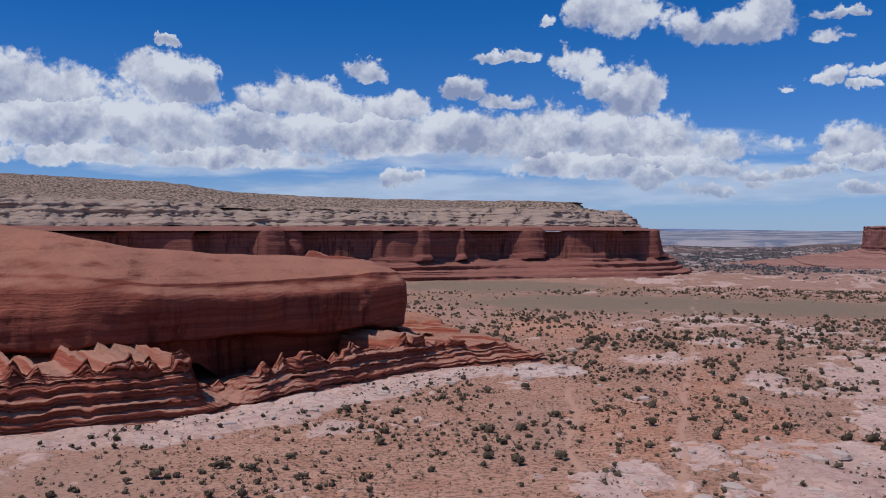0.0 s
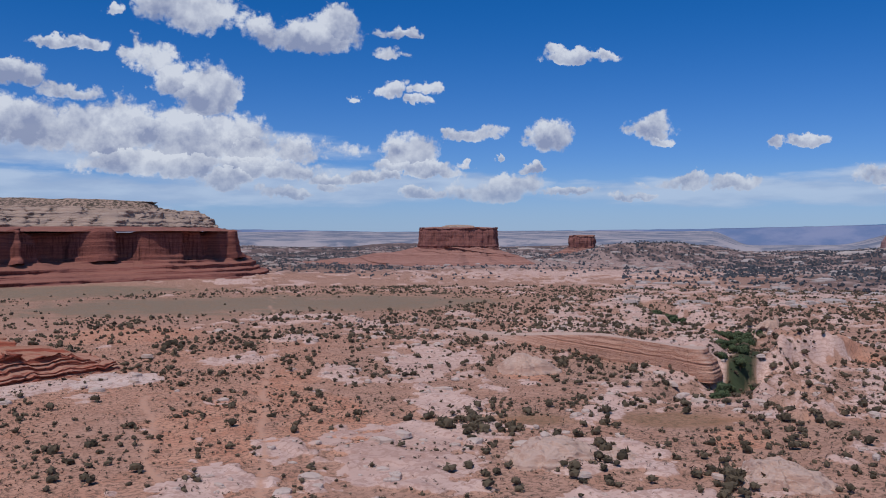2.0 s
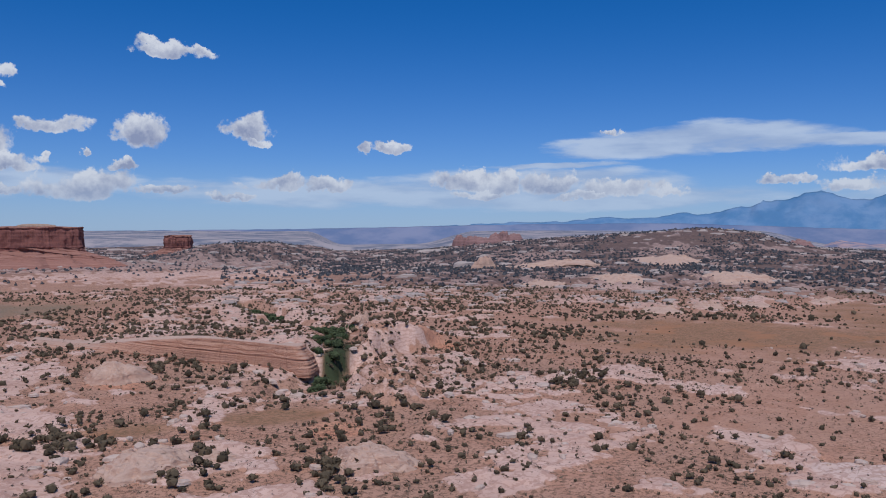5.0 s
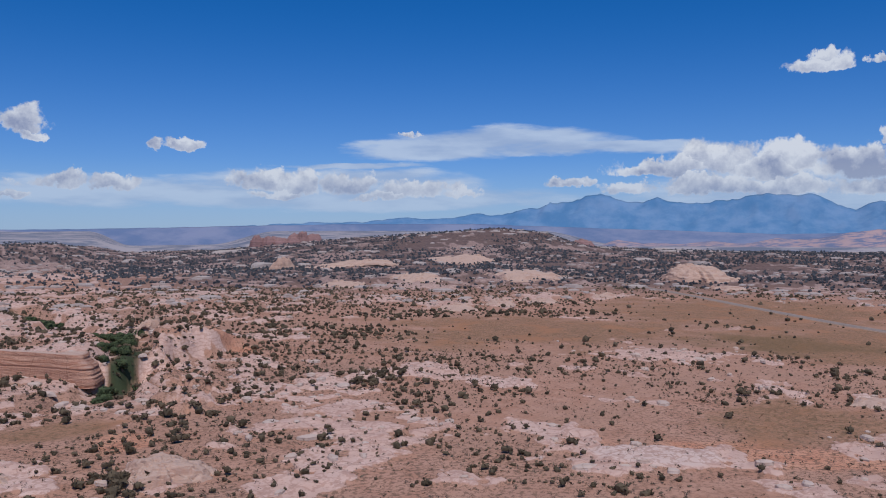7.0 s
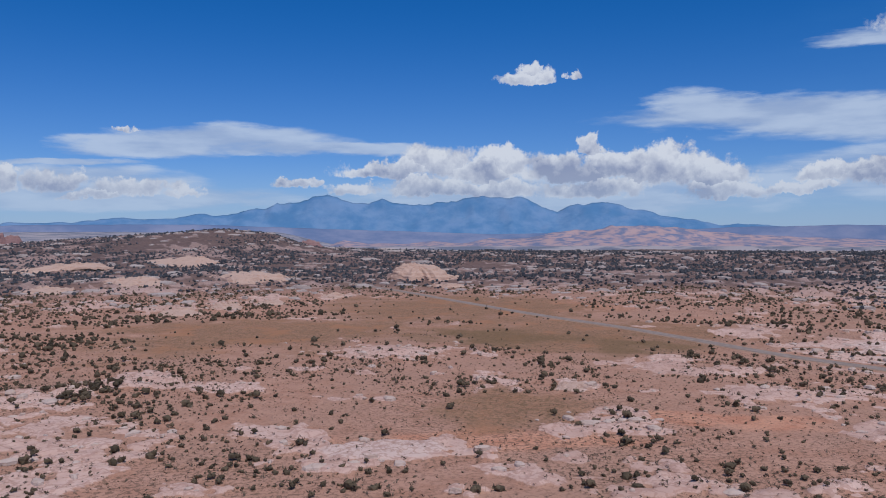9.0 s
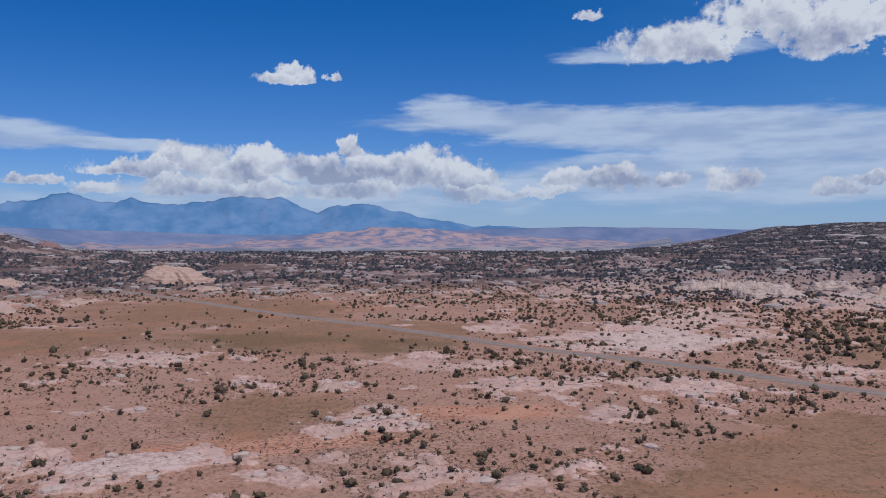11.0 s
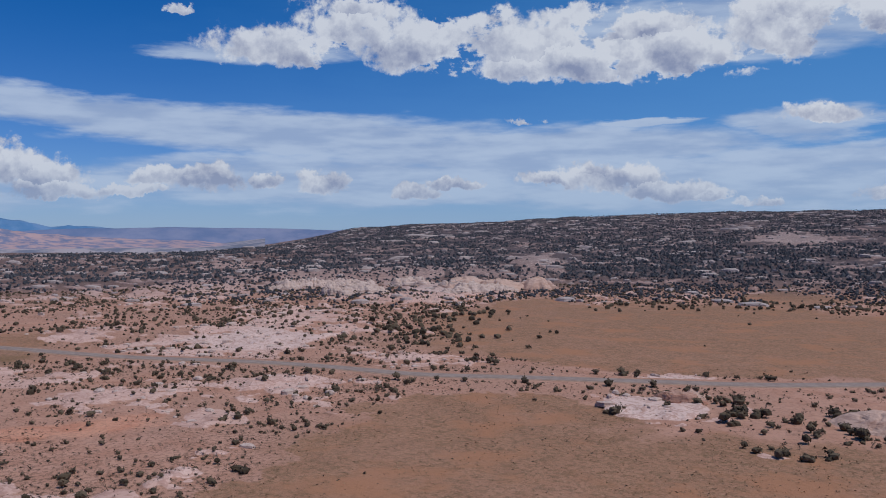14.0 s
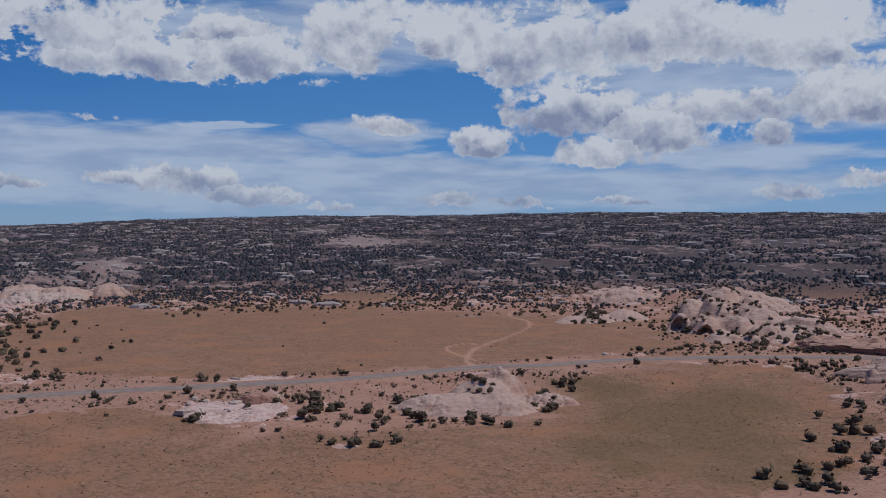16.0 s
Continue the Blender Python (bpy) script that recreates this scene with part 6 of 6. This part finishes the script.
field("juniper_scrub", far, xs[a], ys[a], zs[a], sizes[a] * 1.15, rng, M_JUNIPER, "scattered dark juniper shrubs farther off", "shrubs")
a = dist >= 540
field("juniper_scrub", specks, xs[a], ys[a], zs[a], sizes[a] * 1.2, rng, M_JUNIPER, "small dark junipers before the woods", "shrubs")
# ---------------------------------------------------------------- wooded slickrock country
def slabs(name, x, y, z, long, deep, high, turn, r, mat, label):
    """Many low broken rock blocks with steep sides, joined into one mesh."""
    k = 7
    a = np.arange(k) * 2 * math.pi / k
    count = len(x)
    lower = 0.5 * r.uniform(0.75, 1.2, (count, k))
    upper = lower * r.uniform(0.74, 0.98, (count, k))
    c, s = np.cos(turn)[:, None], np.sin(turn)[:, None]
    rings = []
    for ring, rise in ((lower, -0.5), (upper, 0.62), (upper * 0.55, 1.0)):
        lx, ly = ring * np.cos(a) * long[:, None], ring * np.sin(a) * deep[:, None]
        top = high[:, None] * (rise + (0.28 * (r.random((count, k)) - 0.5) if rise > 0 else 0))
        rings.append(np.stack([x[:, None] + lx * c - ly * s, y[:, None] + lx * s + ly * c, z[:, None] + top + 0 * lx], -1))
    verts = np.concatenate(rings, 1)
    q = np.arange(k)
    q2 = (q + 1) % k
    tris = [np.stack([q + o, q2 + o, q2 + o + k], 1) for o in (0, k)] + [np.stack([q + o, q2 + o + k, q + o + k], 1) for o in (0, k)]
    tris.append(np.stack([np.full(k - 2, 2 * k), 2 * k + np.arange(1, k - 1), 2 * k + np.arange(2, k)], 1))
    tris = np.vstack(tris)
    faces = tris[None] + (np.arange(count) * 3 * k)[:, None, None]
    mesh = set_mesh(name, verts.reshape(-1, 3), faces.reshape(-1, 3), False)
    mesh.materials.append(mat)
    return tagged(new(name, mesh), label, "rocks", kind="stuff")


wild = np.random.default_rng(77)


def woodland(count, lo, hi, b0, b1, start, patchy):
    """Places of the far woods: thicker in drifts, thin on bare ledges and in the open fields."""
    d = wild.uniform(lo, hi, count)
    b = wild.uniform(b0, b1, count)
    x, y = d * np.sin(np.radians(b)), d * np.cos(np.radians(b))
    keep = ramp(fbm(x, y, 120, 4, 301), 0.5 - patchy, 0.62 - patchy) * (1 - 0.75 * ramp(fbm(x, y, 34, 3, 302), 0.55, 0.62)) * ramp(d, start - 130, start + 160)
    ok = wild.random(count) < keep
    x, y, d = x[ok], y[ok], d[ok]
    z, rock, grass, meadow, red, scrub, wood, track, floor, white = land(x, y)
    ok = wild.random(len(x)) < (1 - 0.9 * white) * (1 - 0.55 * rock) * (1 - grass)
    return x[ok], y[ok], z[ok], d[ok]


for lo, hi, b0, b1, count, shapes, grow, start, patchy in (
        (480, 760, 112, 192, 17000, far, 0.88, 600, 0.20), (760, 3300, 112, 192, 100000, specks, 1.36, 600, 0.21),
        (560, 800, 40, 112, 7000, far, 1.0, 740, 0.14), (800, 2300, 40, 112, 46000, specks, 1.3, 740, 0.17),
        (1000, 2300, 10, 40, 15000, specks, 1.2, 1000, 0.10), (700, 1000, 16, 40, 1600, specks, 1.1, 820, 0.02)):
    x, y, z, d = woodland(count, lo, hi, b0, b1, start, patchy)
    field("pinyon_woods", shapes, x, y, z, wild.uniform(1.5, 3.7, len(x)) * grow, wild, M_FARWOOD, "dark pinyon and juniper woods on the far slopes, tinted blue for haze", "woods", (0.8, 1.25))
# pale ledges along the contours between the trees
for lo, hi, b0, b1, count in ((520, 1100, 40, 192, 2600), (1100, 3100, 110, 192, 3400), (1100, 2200, 10, 112, 3200)):
    d = wild.uniform(lo, hi, count)
    b = wild.uniform(b0, b1, count)
    x, y = d * np.sin(np.radians(b)), d * np.cos(np.radians(b))
    z, rock, grass, *_ = land(x, y)
    ok = (grass < 0.3) & (wild.random(count) < 0.25 + 1.1 * ramp(fbm(x, y, 34, 3, 302), 0.5, 0.62))
    x, y, z, b, d = x[ok], y[ok], z[ok], b[ok], d[ok]
    n = len(x)
    size = wild.lognormal(0.0, 0.55, n) * np.interp(d, [500, 1500, 3000], [0.7, 1.25, 1.7])
    slabs("rock_ledges", x, y, z, 7.5 * size, 4.2 * size * wild.uniform(0.6, 1.3, n), wild.uniform(0.8, 1.7, n) * np.sqrt(size), np.radians(-b + wild.normal(0, 22, n)), wild, M_LEDGE, "broken pale slickrock ledges among the woods")
# loose slabs and low steps on the bare rock close by
x, y = spread(26000, 125, 620, -20, 189, wild)
z, rock, grass, meadow, red, scrub, wood, track, floor, white = land(x, y)
d = np.hypot(x, y)
ok = (wild.random(len(x)) < 1.2 * rock * (1 - rock * 0.55) * (1 - grass) * (1 - track)) & ~inside(x, y, CLIFF_EDGE) & (near_line(x, y, LINES["road"], 20) > 7)
x, y, z, d = x[ok], y[ok], z[ok], d[ok]
n = len(x)
size = np.clip(wild.lognormal(0.1, 0.6, n), 0.3, 3.2)
slabs("rock_slabs", x, y, z, 1.7 * size, 1.2 * size * wild.uniform(0.6, 1.3, n), 0.36 * size ** 0.7, wild.uniform(0, 6.28, n), wild, M_PALE, "low broken slabs and steps of pale sandstone")
# small sage and dead brush between the junipers
x, y = spread(62000, 120, 370, -32, 189, rng)
x, y, z = growing(x, y, rng, 0.9)
tuft = [crown_shape(np.random.default_rng(540 + i), 1, 8, -0.1, 0.8, 0.34) for i in range(5)]
tuft = [(np.vstack([v]), f[20:]) for v, f in tuft]
field("sage_brush", tuft, x, y, z, rng.uniform(0.45, 1.1, len(x)), rng, M_SAGE, "low grey-brown sage and dry brush", "brush", (0.6, 1.0))
# dots of blackbrush on the open soil
x, y = spread(36000, 122, 280, -18, 150, wild)
z, rock, grass, meadow, red, scrub, wood, track, floor, white = land(x, y)
a = (wild.random(len(x)) < 0.6 * (1 - 0.75 * grass) * (1 - 0.8 * rock) * (1 - track) * (0.3 + 0.7 * ramp(fbm(x, y, 15, 3, 89), 0.4, 0.6))) & ~inside(x, y, CLIFF_EDGE) & (near_line(x, y, LINES["road"], 20) > 6)
field("black_brush", [(v, f[:7]) for v, f in tuft], x[a], y[a], z[a], wild.uniform(0.35, 0.8, int(a.sum())), wild, M_SAGE, "small dark tufts of blackbrush on red soil", "brush", (0.5, 0.8))
# dry grass in the open fields
x, y = spread(60000, 125, 290, 55, 189, rng)
z, rock, grass, *_ = land(x, y)
a = (rng.random(len(x)) < 0.9 * grass * (0.25 + 0.75 * ramp(fbm(x, y, 12, 3, 88), 0.42, 0.6))) & (near_line(x, y, LINES["road"], 20) > 6)
field("grass_tufts", [(v, f[:5]) for v, f in tuft], x[a], y[a], z[a], rng.uniform(0.4, 0.9, int(a.sum())), rng, M_STRAW, "dry straw-coloured bunch grass in the field", "grass", (0.3, 0.5))
# cottonwoods down in the canyon
trees = [juniper_kind(600 + i, 1.0, 0.95, M_COTTON, "cottonwood_tree", "bright green cottonwood in the canyon bed", "canyon cottonwoods", 10, 330, 0.09, 0.15) for i in range(3)]
line = LINES["canyon"]
for i in range(84):
    p = line[int(rng.uniform(0.18, 0.98) * (len(line) - 1))] + rng.normal(size=2) * 3.0
    s = rng.uniform(2.4, 4.4)
    ob = copy_thing(trees[i % 3], pose(p[0], p[1], float(land(np.array([p[0]]), np.array([p[1]]), False)[0]) - 0.1, 0, 0, rng.uniform(0, 360)))
    ob.scale = (s * 1.15, s * 1.15, s)
for ob in trees:
    for o in (*ob.children_recursive, ob):
        bpy.data.objects.remove(o)
